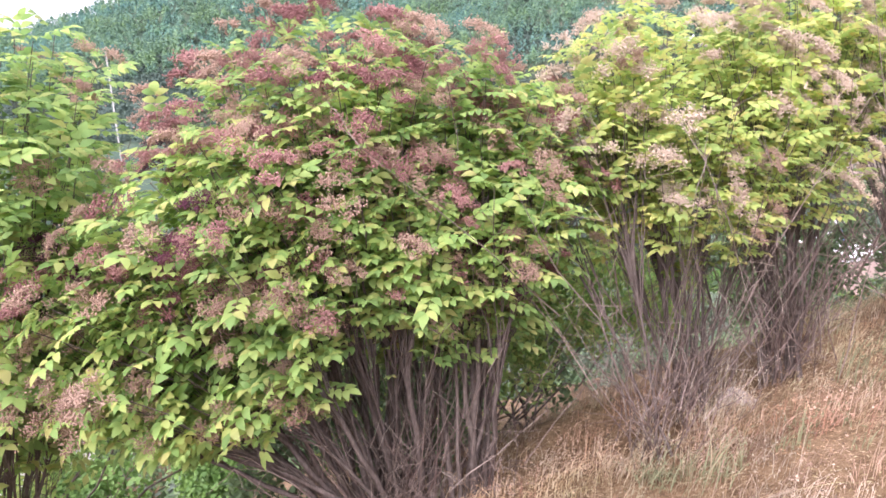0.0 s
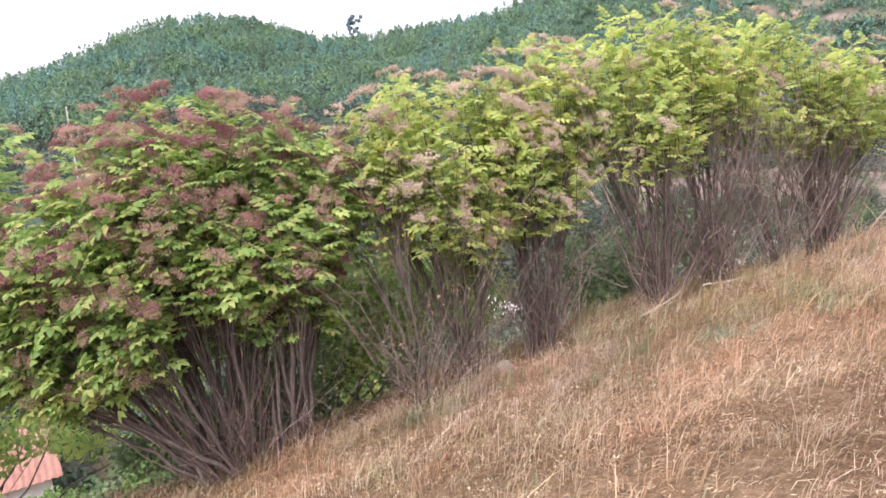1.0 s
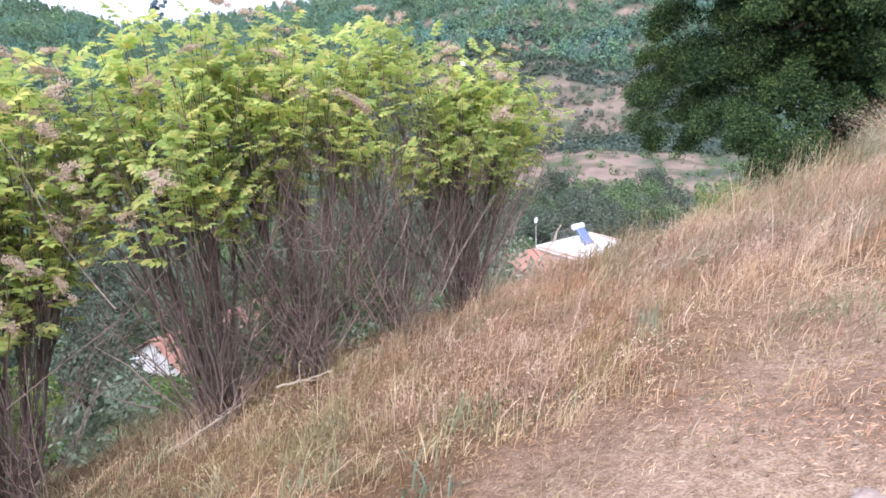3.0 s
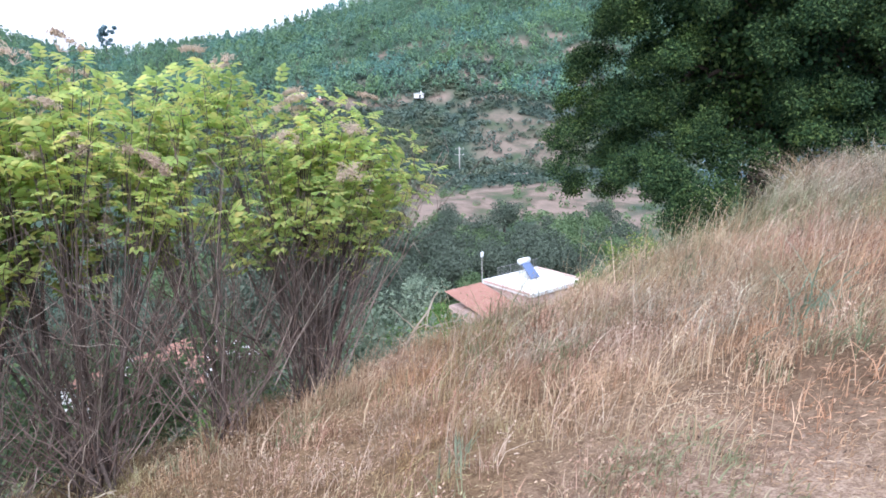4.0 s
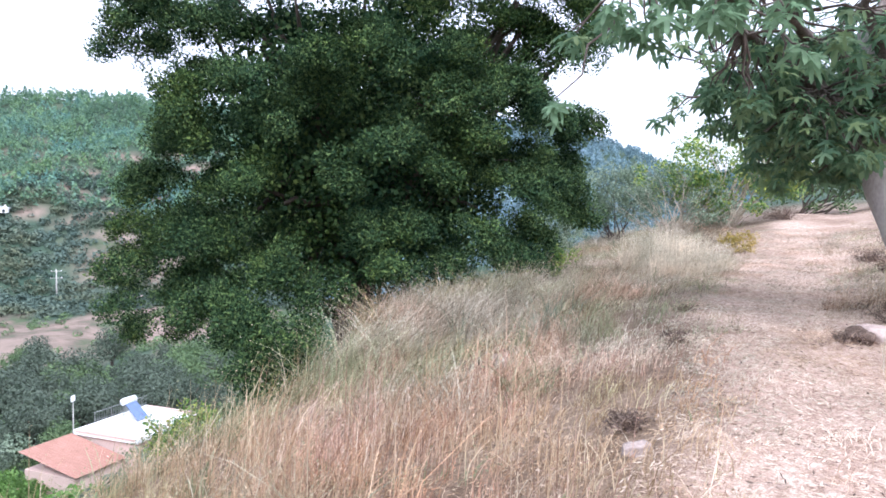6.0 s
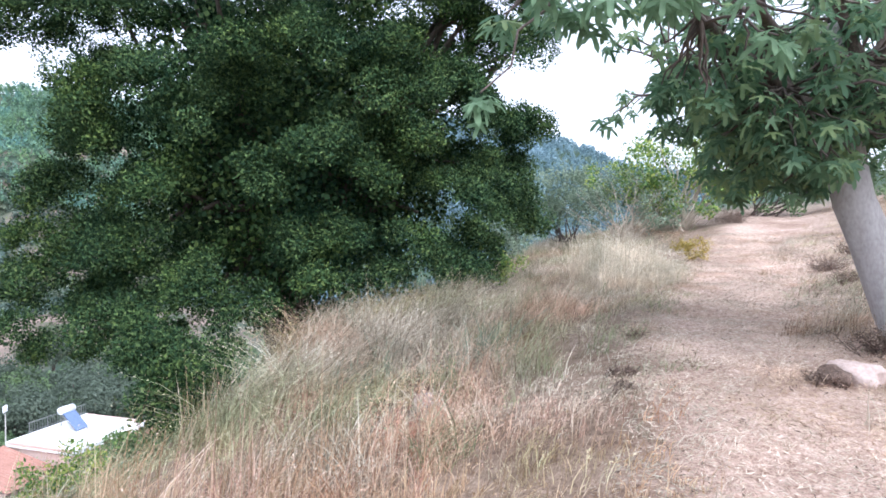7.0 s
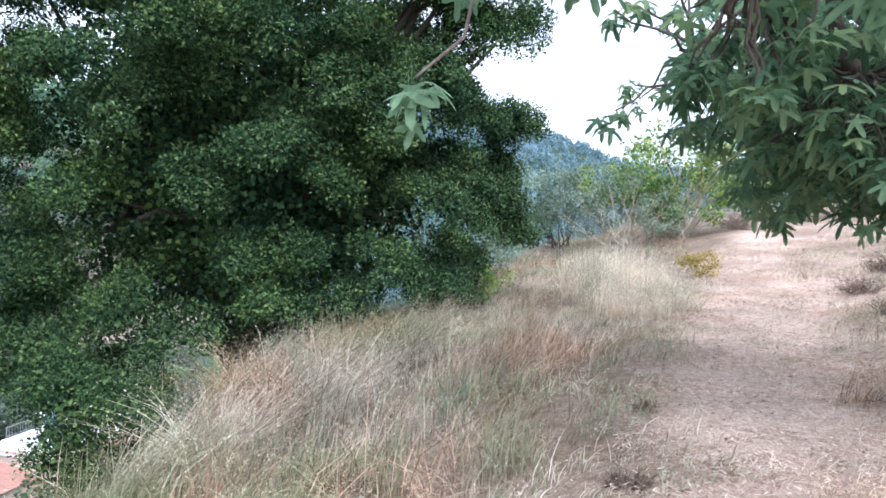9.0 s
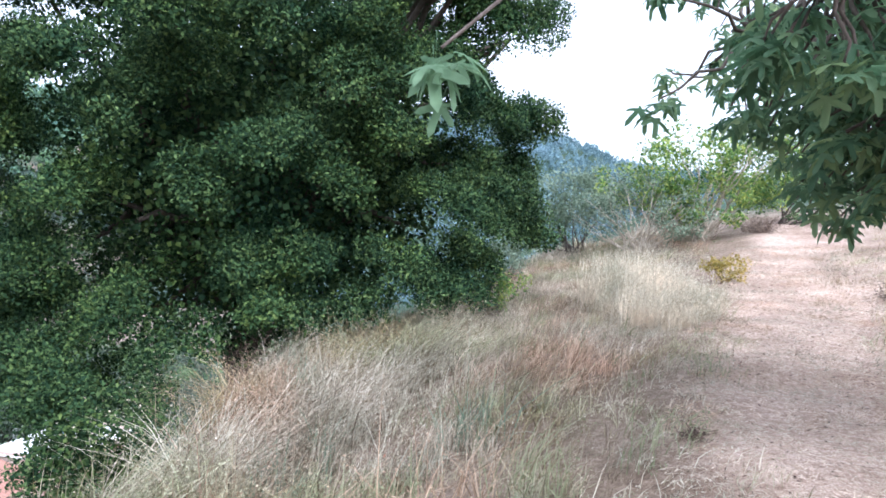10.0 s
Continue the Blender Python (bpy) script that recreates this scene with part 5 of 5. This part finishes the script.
bush("leafy_bush", "dense green bush in the shade behind the elder shrubs", (-5.5, 1.5), [(-5.5, 1.3, -0.7, 0.6, 0.8, 0.75), (-5.6, 2.1, -0.5, 0.5, 0.7, 0.7), (-5.7, 3.0, -0.6, 0.5, 0.7, 0.6)], 9000, 0.075, M_elder, 52, 10)
bush("leafy_bush", "low shaded bush under the berry-laden shrub", (-5.1, -0.5), [(-5.1, -0.5, -1.5, 0.6, 0.7, 0.45), (-5.3, 0.5, -1.4, 0.6, 0.7, 0.45)], 2600, 0.08, M_grove, 50, 8)


# ---- valley: house below the crest ----
def tiled_roof(name, x0, x1, y0, y1, z0, z1, parent, along="x"):
    """A ribbed clay-tile pitch between two heights; ribs run down the slope (from z1 at y1 to z0 at y0)."""
    n = int(abs(x1 - x0) / 0.055)
    m = 14
    X = np.linspace(x0, x1, n)
    S = np.linspace(0, 1, m)
    P = []
    for s in S:
        rib = 0.06 * np.abs(np.sin(np.pi * (X - x0) / 0.28)) + 0.02 * (s * 13 % 1)
        P.append(np.stack([X, np.full(n, y0 + (y1 - y0) * s), z0 + (z1 - z0) * s + rib], -1))
    V = np.concatenate(P)
    i, j = np.meshgrid(np.arange(m - 1), np.arange(n - 1), indexing="ij")
    F = np.stack([i * n + j, i * n + j + 1, (i + 1) * n + j + 1, (i + 1) * n + j], -1).reshape(-1, 4)
    if along == "y":
        V = V[:, [1, 0, 2]]
        F = F[:, ::-1]
    return piece(name, np_mesh(name, V, F, M_tile), parent)


def house_below():
    g = gz(-43, 51) - 0.5
    ob = thing("house", "low pink-walled house with a white flat roof and clay tiles", "house", (-43, 52, g))
    inv = Matrix.Translation((43, -52, -g))

    def put(name, me, parent=ob, label=""):
        me.transform(inv)
        return piece(name, me, parent, label)

    z = -15.6
    put("wall", box_mesh("wall", (-42.6, 50.9, (g + z) / 2), (6.2, 7.4, z - g), M_pink))
    put("flat_roof", box_mesh("flat_roof", (-42.6, 50.9, z + 0.08), (6.6, 7.8, 0.18), M_white, bevel=0.03), label="bright white flat roof")
    for c, s in (((-45.8, 50.9, z + 0.27), (0.22, 7.8, 0.2)), ((-39.4, 50.9, z + 0.27), (0.22, 7.8, 0.2)), ((-42.6, 47.1, z + 0.27), (6.2, 0.22, 0.2)), ((-42.6, 54.7, z + 0.27), (6.2, 0.22, 0.2))):
        put("parapet", box_mesh("parapet", c, s, M_pink if s[0] > 1 else M_white, bevel=0.02))
    put("lower_wall", box_mesh("lower_wall", (-43.0, 44.6, (g + z - 1.2) / 2), (5.0, 4.4, z - 1.2 - g), M_pink))
    roof = tiled_roof("tiled_roof", 46.9 - 0.0, 42.2, -45.9, -40.2, z + 0.1, z - 1.1, ob, "y")
    roof.data.transform(inv)
    back_roof = tiled_roof("tiled_roof", 54.9, 52.0, -39.9, -38.0, z + 0.2, z - 0.5, ob, "y")
    back_roof.data.transform(inv)
    rail = put("railing", box_mesh("railing", (-45.8, 51.8, z + 1.25), (0.05, 5.8, 0.05), M_steel))
    put("rail_bar", box_mesh("rail_bar", (-45.8, 51.8, z + 0.55), (0.03, 5.8, 0.03), M_steel), rail)
    for k in range(24):
        y = 49.0 + k * 0.245
        put("post" if k % 7 == 0 else "baluster", box_mesh("baluster", (-45.8, y, z + 0.82), (0.05, 0.05, 0.9) if k % 7 == 0 else (0.022, 0.022, 0.7), M_steel), rail)
    heater = thing("solar_water_heater", "white solar water heater with a blue collector on the roof", "water heater", (-44.0, 51.4, z + 0.17))
    inv2 = Matrix.Translation((42.8, -52.5, -z - 0.17))
    bm = bmesh.new()
    add_cyl(bm, (-43.5, 51.9, z + 1.75), (-43.5, 53.4, z + 1.75), 0.3, sides=20)
    bmesh.ops.bevel(bm, geom=[e for e in bm.edges if len(e.link_faces) == 2 and e.calc_face_angle() > 1], offset=0.08, segments=3, affect="EDGES")
    me = bm_mesh("tank", bm, M_tank, True)
    me.transform(inv2)
    piece("tank", me, heater)
    bm = bmesh.new()
    add_box(bm, (0, 0, 0), (1.9, 1.2, 0.09), 0, 0.015)
    me = bm_mesh("collector", bm, M_panel)
    me.transform(inv2 @ Matrix.Translation((-42.6, 52.65, z + 0.95)) @ Matrix.Rotation(radians(42), 4, "Y"))
    piece("collector", me, heater, "blue glazed collector")
    for y in (52.1, 53.2):
        for a, b in (((-43.5, y, z + 0.17), (-43.5, y, z + 1.5)), ((-41.9, y, z + 0.17), (-43.4, y, z + 1.4))):
            bm = bmesh.new()
            add_cyl(bm, a, b, 0.025, sides=8)
            me = bm_mesh("stand", bm, M_steel)
            me.transform(inv2)
            piece("stand", me, heater)
    lamp = thing("lamp_post", "slim lamp post with a pale square head", "lamp post", (-46.6, 47.6, gz(-46.6, 47.6)))
    top = -12.9
    zz = gz(-46.6, 47.6)
    bm = bmesh.new()
    add_cyl(bm, (0, 0, 0), (0, 0, top - zz), 0.07, 0.04)
    piece("pole", bm_mesh("pole", bm, M_pole, True), lamp)
    bm = bmesh.new()
    add_box(bm, (0, 0, top - zz), (0.14, 0.55, 0.5), 0.4, 0.04)
    piece("lamp_head", bm_mesh("lamp_head", bm, M_tank), lamp)


house_below()


def village_house(label, cx, cy, sx, sy, eave, ridge, turn, wall_mat, roof_mat=None):
    """A small house with a gabled clay-tile roof, windows and a door."""
    g = gz(cx, cy) - 0.6
    ob = thing("house", label, "house", (cx, cy, g), "houses below the slope")
    ob.rotation_euler = (0, 0, turn)
    h, top = eave - g, ridge - g
    bm = bmesh.new()
    a, b = sx / 2, sy / 2
    vs = [bm.verts.new(p) for p in ((-a, -b, 0), (a, -b, 0), (a, b, 0), (-a, b, 0), (-a, -b, h), (a, -b, h), (a, b, h), (-a, b, h), (0, -b, top - 0.15), (0, b, top - 0.15))]
    for f in ((0, 1, 5, 8, 4), (2, 3, 7, 9, 6), (1, 2, 6, 5), (3, 0, 4, 7), (0, 3, 2, 1), (4, 8, 9, 7), (8, 5, 6, 9)):
        bm.faces.new([vs[i] for i in f])
    piece("wall", bm_mesh("wall", bm, wall_mat), ob)
    for s in (-1, 1):
        roof = tiled_roof("roof", -b - 0.4, b + 0.4, s * (a + 0.45), 0.0, h - 0.12, top, ob, "y")
        roof.data.materials[0] = roof_mat or M_tile
    for s in (-1, 1):
        for k in (-0.28, 0.28):
            w = piece("window", box_mesh("window", (s * (a + 0.02), k * sy, h - 1.3), (0.08, 1.0, 1.1), M_glass), ob)
            piece("frame", box_mesh("frame", (s * (a + 0.05), k * sy, h - 0.72), (0.1, 1.2, 0.08), M_white), w)
        piece("window", box_mesh("window", (0.6, s * (b + 0.02), h - 1.2), (1.0, 0.08, 1.1), M_glass), ob)
    bm = bmesh.new()
    add_box(bm, (a * 0.4, -b * 0.4, top + 0.1), (0.5, 0.5, 1.1), 0, 0.03)
    piece("chimney", bm_mesh("chimney", bm, M_white), ob)
    return ob


village_house("white house with a red clay-tile roof below the slope", -43.5, 14.8, 7, 9, -15.9, -13.9, 0.35, M_white)
village_house("pink-roofed house among trees below the slope", -28.8, -10.8, 5, 6.4, -13.2, -11.9, 0.25, M_white)
village_house("whitewashed house glimpsed through the shrubs", -43.9, 19.6, 4, 4.2, -15.3, -15.0, 0.35, M_white, M_white)
village_house("small pink house on the far hillside", -262, 148, 4, 5, gz(-262, 148) + 1.8, gz(-262, 148) + 2.8, 0.4, M_pink)
village_house("long white building on the far hillside", -238, 184, 4, 9, gz(-238, 184) + 1.3, gz(-238, 184) + 1.8, 0.8, M_white, M_white)


def utility_pole(x, y, h, label, cross=True, r=0.16):
    z = gz(x, y)
    ob = thing("utility_pole", label, "pole", (x, y, z))
    bm = bmesh.new()
    add_cyl(bm, (0, 0, -0.4), (0, 0, h), r, r * 0.7)
    piece("pole", bm_mesh("pole", bm, M_pole, True), ob)
    if cross:
        for k, w in ((0.93, 3.0), (0.72, 3.4)):
            bm = bmesh.new()
            add_box(bm, (0, 0, h * k), (w, 0.16, 0.16), 0.7)
            arm = piece("crossarm", bm_mesh("crossarm", bm, M_pole), ob)
            for s in (-0.45, 0, 0.45):
                bm = bmesh.new()
                x1, y1 = s * w * math.cos(0.7), s * w * math.sin(0.7)
                add_cyl(bm, (x1, y1, h * k + 0.08), (x1, y1, h * k + 0.34), 0.08)
                piece("insulator", bm_mesh("insulator", bm, M_tank), arm)


utility_pole(-180.5, 157.8, 10.0, "grey utility pole with two cross-arms beside the road", r=0.26)
utility_pole(-47.7, -7.3, 19.4, "tall pale pole standing beyond the shrubs", False, 0.06)


# ---- trees of the valley ----
def crown_mesh(name, material, lobes, n, leaf, seed):
    r = np.random.default_rng(seed)
    P, N = [], []
    for cx, cy, cz, s in lobes:
        m = int(n * s * s / sum(l[3] ** 2 for l in lobes))
        u = unit(r.normal(0, 1, (m, 3)))
        P.append(np.array([cx, cy, cz]) + u * s * (1 - 0.35 * r.random((m, 1))) * [1, 1, 0.85])
        N.append(u)
    P, N = np.concatenate(P), np.concatenate(N)
    tv = np.array([[0, 0, 0], [0.5, 0.5, 0.1], [0, 1, 0], [-0.5, 0.5, 0.1]], float)
    L = leaf * r.uniform(0.6, 1.3, len(P))
    V, F = scatter(tv, np.array([[0, 1, 2, 3]]), P, frames_of(unit(r.normal(0, 1, P.shape)), N + r.normal(0, 0.28, P.shape) + [0, 0, 0.3]), L)
    return np_mesh(name, V, F, material)


def tree_kind(name, label, material, seed, n=1500, leaf=0.5, tall_=4.6, wide=2.2, place=(0, 0)):
    r = np.random.default_rng(seed)
    ob = thing(name, label, "tree", (place[0], place[1], gz(*place)), "valley trees")
    V, F = tube(bend((0, 0, -0.3), (0.1, 0.1, tall_ * 0.55), 6, 0, 0.03, r), np.linspace(0.22, 0.12, 6), 8)
    piece("trunk", np_mesh("trunk", V, F, M_stem, True), ob)
    lobes = [(r.normal(0, wide * 0.45), r.normal(0, wide * 0.45), tall_ * r.uniform(0.5, 0.85), wide * r.uniform(0.4, 0.62)) for _ in range(9)] + [(0, 0, tall_ * 0.6, wide * 0.75)]
    for k in range(3):
        V, F = tube(bend((0.05, 0.05, tall_ * 0.3), lobes[k][:3], 5, 0, 0.04, r), np.linspace(0.1, 0.04, 5), 6)
        piece("limb", np_mesh("limb", V, F, M_stem, True), ob)
    piece("crown", crown_mesh("crown", material, lobes, n, leaf, seed), ob, "", "stuff")
    return ob


def at_ground(x, y, turn, s):
    return Matrix.Translation((x, y, gz(x, y) - 0.9)) @ Matrix.Rotation(turn, 4, "Z") @ Matrix.Scale(s, 4)


def far_place(az, r):
    a = radians(az)
    return 0.5 - r * math.sin(a), 6.0 + r * math.cos(a)


olive = tree_kind("olive_tree", "grey-green olive tree with a rounded crown in the valley", M_olive, 61, 4200, 0.17, place=far_place(46, 92))
olive_b = tree_kind("olive_tree", "grey-green olive tree with a rounded crown in the valley", M_olive, 62, 4800, 0.17, 5.4, 2.6, place=far_place(52, 96))
fresh = tree_kind("fruit_tree", "bright green fruit tree beside the house", M_fresh, 63, 4600, 0.17, 3.4, 1.9, place=far_place(53.5, 52))
grove = tree_kind("broadleaf_tree", "rounded mid-green tree in the valley", M_grove, 65, 4400, 0.17, 5.0, 2.3, place=far_place(49.5, 88))
grey = tree_kind("olive_tree", "silvery olive tree below the crest", M_sage, 64, 5000, 0.15, 3.6, 1.7, place=far_place(58, 38))
r_v = np.random.default_rng(77)
for x, y, k in ((-31.3, 32.2, 1.5), (-29.3, 33.6, 1.5)):
    c = copy_thing(fresh, at_ground(x, y, r_v.uniform(0, 6.3), 1.0))
    c.scale = (k, k, k)
for i in range(120):
    az, rr = (r_v.uniform(36, 68), r_v.uniform(76, 112) + 30 * (i % 6 == 0)) if i < 88 else (r_v.uniform(66, 112), r_v.uniform(42, 130))
    if abs(az - 47) < 8 and rr < 84:
        continue
    x, y = far_place(az, rr)
    src = (olive, olive_b, grove, olive, olive_b, grove, olive)[i % 7]
    s = r_v.uniform(1.1, 1.9)
    c = copy_thing(src, at_ground(x, y, r_v.uniform(0, 6.3), 1.0))
    c.scale = (s, s, s)
for i, (az, rr, s, src) in enumerate(((56, 50, 1.0, fresh), (51.5, 57, 0.9, fresh), (60, 47, 1.1, fresh), (63, 44, 0.9, grey), (55.5, 36, 0.7, grey), (66, 52, 1.2, olive), (73, 36, 0.9, fresh), (70, 37, 0.8, olive),
                                      (78, 40, 1.0, olive), (84, 36, 0.9, fresh), (90, 38, 1.1, olive_b), (96, 34, 0.9, fresh), (100, 36, 1.0, olive), (106, 33, 0.9, fresh), (88, 55, 1.2, olive),
                                      (68, 62, 1.2, olive_b), (74, 66, 1.3, olive), (81, 60, 1.2, olive_b), (95, 60, 1.2, olive), (104, 56, 1.2, olive_b), (42, 68, 1.0, fresh), (38, 60, 1.1, olive),
                                      (34, 50, 1.1, olive_b), (44, 30, 0.7, fresh), (38, 26, 0.8, fresh), (112, 40, 1.2, olive), (38.5, 63, 1.0, grove), (37, 57, 0.9, fresh), (35.5, 62, 1.1, olive), (40, 68, 1.1, grove), (49, 70, 1.1, grove), (51.5, 74, 1.3, olive_b), (54, 68, 1.5, grey), (48, 78, 1.4, olive_b), (45.5, 80, 1.4, olive), (41, 80, 1.4, olive_b), (38, 77, 1.3, olive), (50.5, 63, 0.9, fresh), (55, 76, 1.3, olive), (58, 70, 1.2, olive_b), (117, 17, 0.7, fresh), (111, 23, 0.8, fresh), (123, 22, 0.9, fresh), (106, 26, 0.8, fresh), (101, 24, 0.7, grey), (54.5, 46, 1.0, fresh), (52.5, 48, 0.8, fresh), (57.5, 43, 0.9, grey), (53.5, 42, 0.8, grey), (50.5, 50, 0.7, fresh), (59, 40, 0.9, olive), (62, 58, 1.2, olive_b), (56, 62, 1.1, olive))):
    x, y = far_place(az, rr)
    c = copy_thing(src, at_ground(x, y, r_v.uniform(0, 6.3), 1.0))
    c.scale = (s, s, s)


def cypress(x, y, h):
    o = (x, y, gz(x, y))
    ob = thing("cypress_tree", "narrow dark cypress tree in the valley", "tree", o)
    bm = bmesh.new()
    add_cyl(bm, (0, 0, -0.3), (0, 0, h * 0.4), 0.16, 0.1)
    piece("trunk", bm_mesh("trunk", bm, M_stem, True), ob)
    lobes = [(0, 0, h * k, 0.75 * (1.1 - k) + 0.12) for k in np.linspace(0.12, 0.97, 12)]
    piece("crown", crown_mesh("crown", M_oak, lobes, 1800, 0.25, 71), ob, "", "stuff")


cypress(*far_place(59, 128), 10.0)


def ridge_pine():
    x, y = far_place(77.2, 478)
    z = gz(x, y)
    ob = thing("pine_tree", "lone umbrella pine standing on the ridge", "tree", (x, y, z))
    V, F = tube(bend((0, 0, -1), (0.5, 0.8, 9), 6, 0, 0.03), np.linspace(0.5, 0.25, 6), 8)
    piece("trunk", np_mesh("trunk", V, F, M_oakbark, True), ob)
    r = np.random.default_rng(9)
    lobes = [(r.normal(0, 1.5), r.normal(0, 2.4), r.uniform(5.5, 16.5), r.uniform(0.8, 1.7)) for _ in range(22)]
    # the crown's pale blue stands in for haze over the ridge
    piece("crown", crown_mesh("crown", M_haze_crown, lobes, 5200, 0.55, 72), ob, "", "stuff")


ridge_pine()


def woods(name, label, material, n, az0, az1, r0, r1, low, high, point, seed, thin):
    """Wooded hillside: rough crowns set close, thinner over bare ground."""
    r = np.random.default_rng(seed)
    m = 40
    jf = np.arange(4 * m).reshape(m, 4)
    az = r.uniform(az0, az1, n)
    rr = np.sqrt(r.uniform(r0 ** 2, r1 ** 2, n))
    ok = r.random(n) > np.clip(1.25 * bare_of(rr, az), 0, 1) * thin
    az, rr = az[ok], rr[ok]
    x, y = 0.5 - rr * np.sin(np.radians(az)), 6 + rr * np.cos(np.radians(az))
    z = ground_z(x, y)
    s = low + (high - low) * r.random(len(x)) ** 1.4
    parts = []
    for k in range(6):
        some = np.flatnonzero(np.arange(len(x)) % 6 == k)
        u = unit(r.normal(0, 1, (m, 3)) * [1, 1, 0.8] + [0, 0, 0.35])
        h = r.random(m) * point
        at = u * [0.75, 0.75, 0.6] if point < 1.5 else np.stack([u[:, 0], u[:, 1], 0 * h], -1) * (0.85 * (1 - h / point) + 0.08)[:, None] + np.stack([0 * h, 0 * h, h], -1)
        R = frames_of(unit(r.normal(0, 1, (m, 3)) + [0, 0, 0.8 * (point > 1.5)]), u + r.normal(0, 0.15, u.shape) + [0, 0, 1.1])
        tv, _ = scatter(np.array([[0, -0.6, 0], [0.5, 0, 0.08], [0, 0.7, 0], [-0.5, 0, 0.08]], float), np.array([[0, 1, 2, 3]]), at, R, r.uniform(0.24, 0.42, m))
        a = r.uniform(0, 6.3, len(some))
        R = np.stack([np.stack([np.cos(a), -np.sin(a), 0 * a], -1), np.stack([np.sin(a), np.cos(a), 0 * a], -1), np.tile([0.0, 0, 1], (len(a), 1))], 1)
        parts.append(scatter(tv, jf, np.stack([x[some], y[some], z[some] + s[some] * 0.5], -1), R, s[some]))
    V, F = joined(parts)
    tagged(new(name, np_mesh(name, V, F, material)), label, "forest", kind="stuff")


woods("forest", "green pine forest covering the far hills, paled with painted haze", M_forest, 9800, 30, 108, 296, 490, 1.7, 3.2, 1.9, 90, 0.8)
woods("forest", "hill forest beyond the track, painted blue-green for distance haze", M_haze_crown, 3600, -6, 30, 300, 505, 1.8, 3.2, 1.6, 93, 0.97)
woods("scrub_woodland", "grey-green scrub on the lower far slopes, blued with painted haze", M_scrub, 13500, 30, 108, 205, 345, 0.7, 2.6, 1.0, 91, 0.72)
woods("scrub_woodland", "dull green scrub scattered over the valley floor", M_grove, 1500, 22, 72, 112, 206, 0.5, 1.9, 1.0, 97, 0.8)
woods("scrub_woodland", "scrub beyond the end of the track, blued with painted haze", M_haze_crown, 1800, -6, 30, 205, 330, 1.2, 2.4, 1.1, 92, 0.9)

woods("undergrowth", "dull green undergrowth on the slope below the crest", M_grove, 5200, 24, 118, 17, 80, 0.25, 0.8, 1.0, 95, 0.9)
woods("undergrowth", "grey-green undergrowth on the slope below the crest", M_olive, 3600, 24, 118, 19, 110, 0.3, 1.0, 1.0, 96, 0.9)


def road():
    az = np.linspace(40, 72, 60)
    rr = 236 + 6 * np.sin(az * 0.25)
    a = np.radians(az)
    V = []
    for k in (-1.6, 1.6):
        X, Y = 0.5 - (rr + k) * np.sin(a), 6 + (rr + k) * np.cos(a)
        V.append(np.stack([X, Y, ground_z(X, Y) + 0.5], -1))
    V = np.concatenate(V)
    n = len(az)
    F = np.array([[i, i + 1, n + i + 1, n + i] for i in range(n - 1)])
    tagged(new("road", np_mesh("road", V, F, M_rock)), "pale dirt road crossing the far slope", "road", kind="structure")


road()
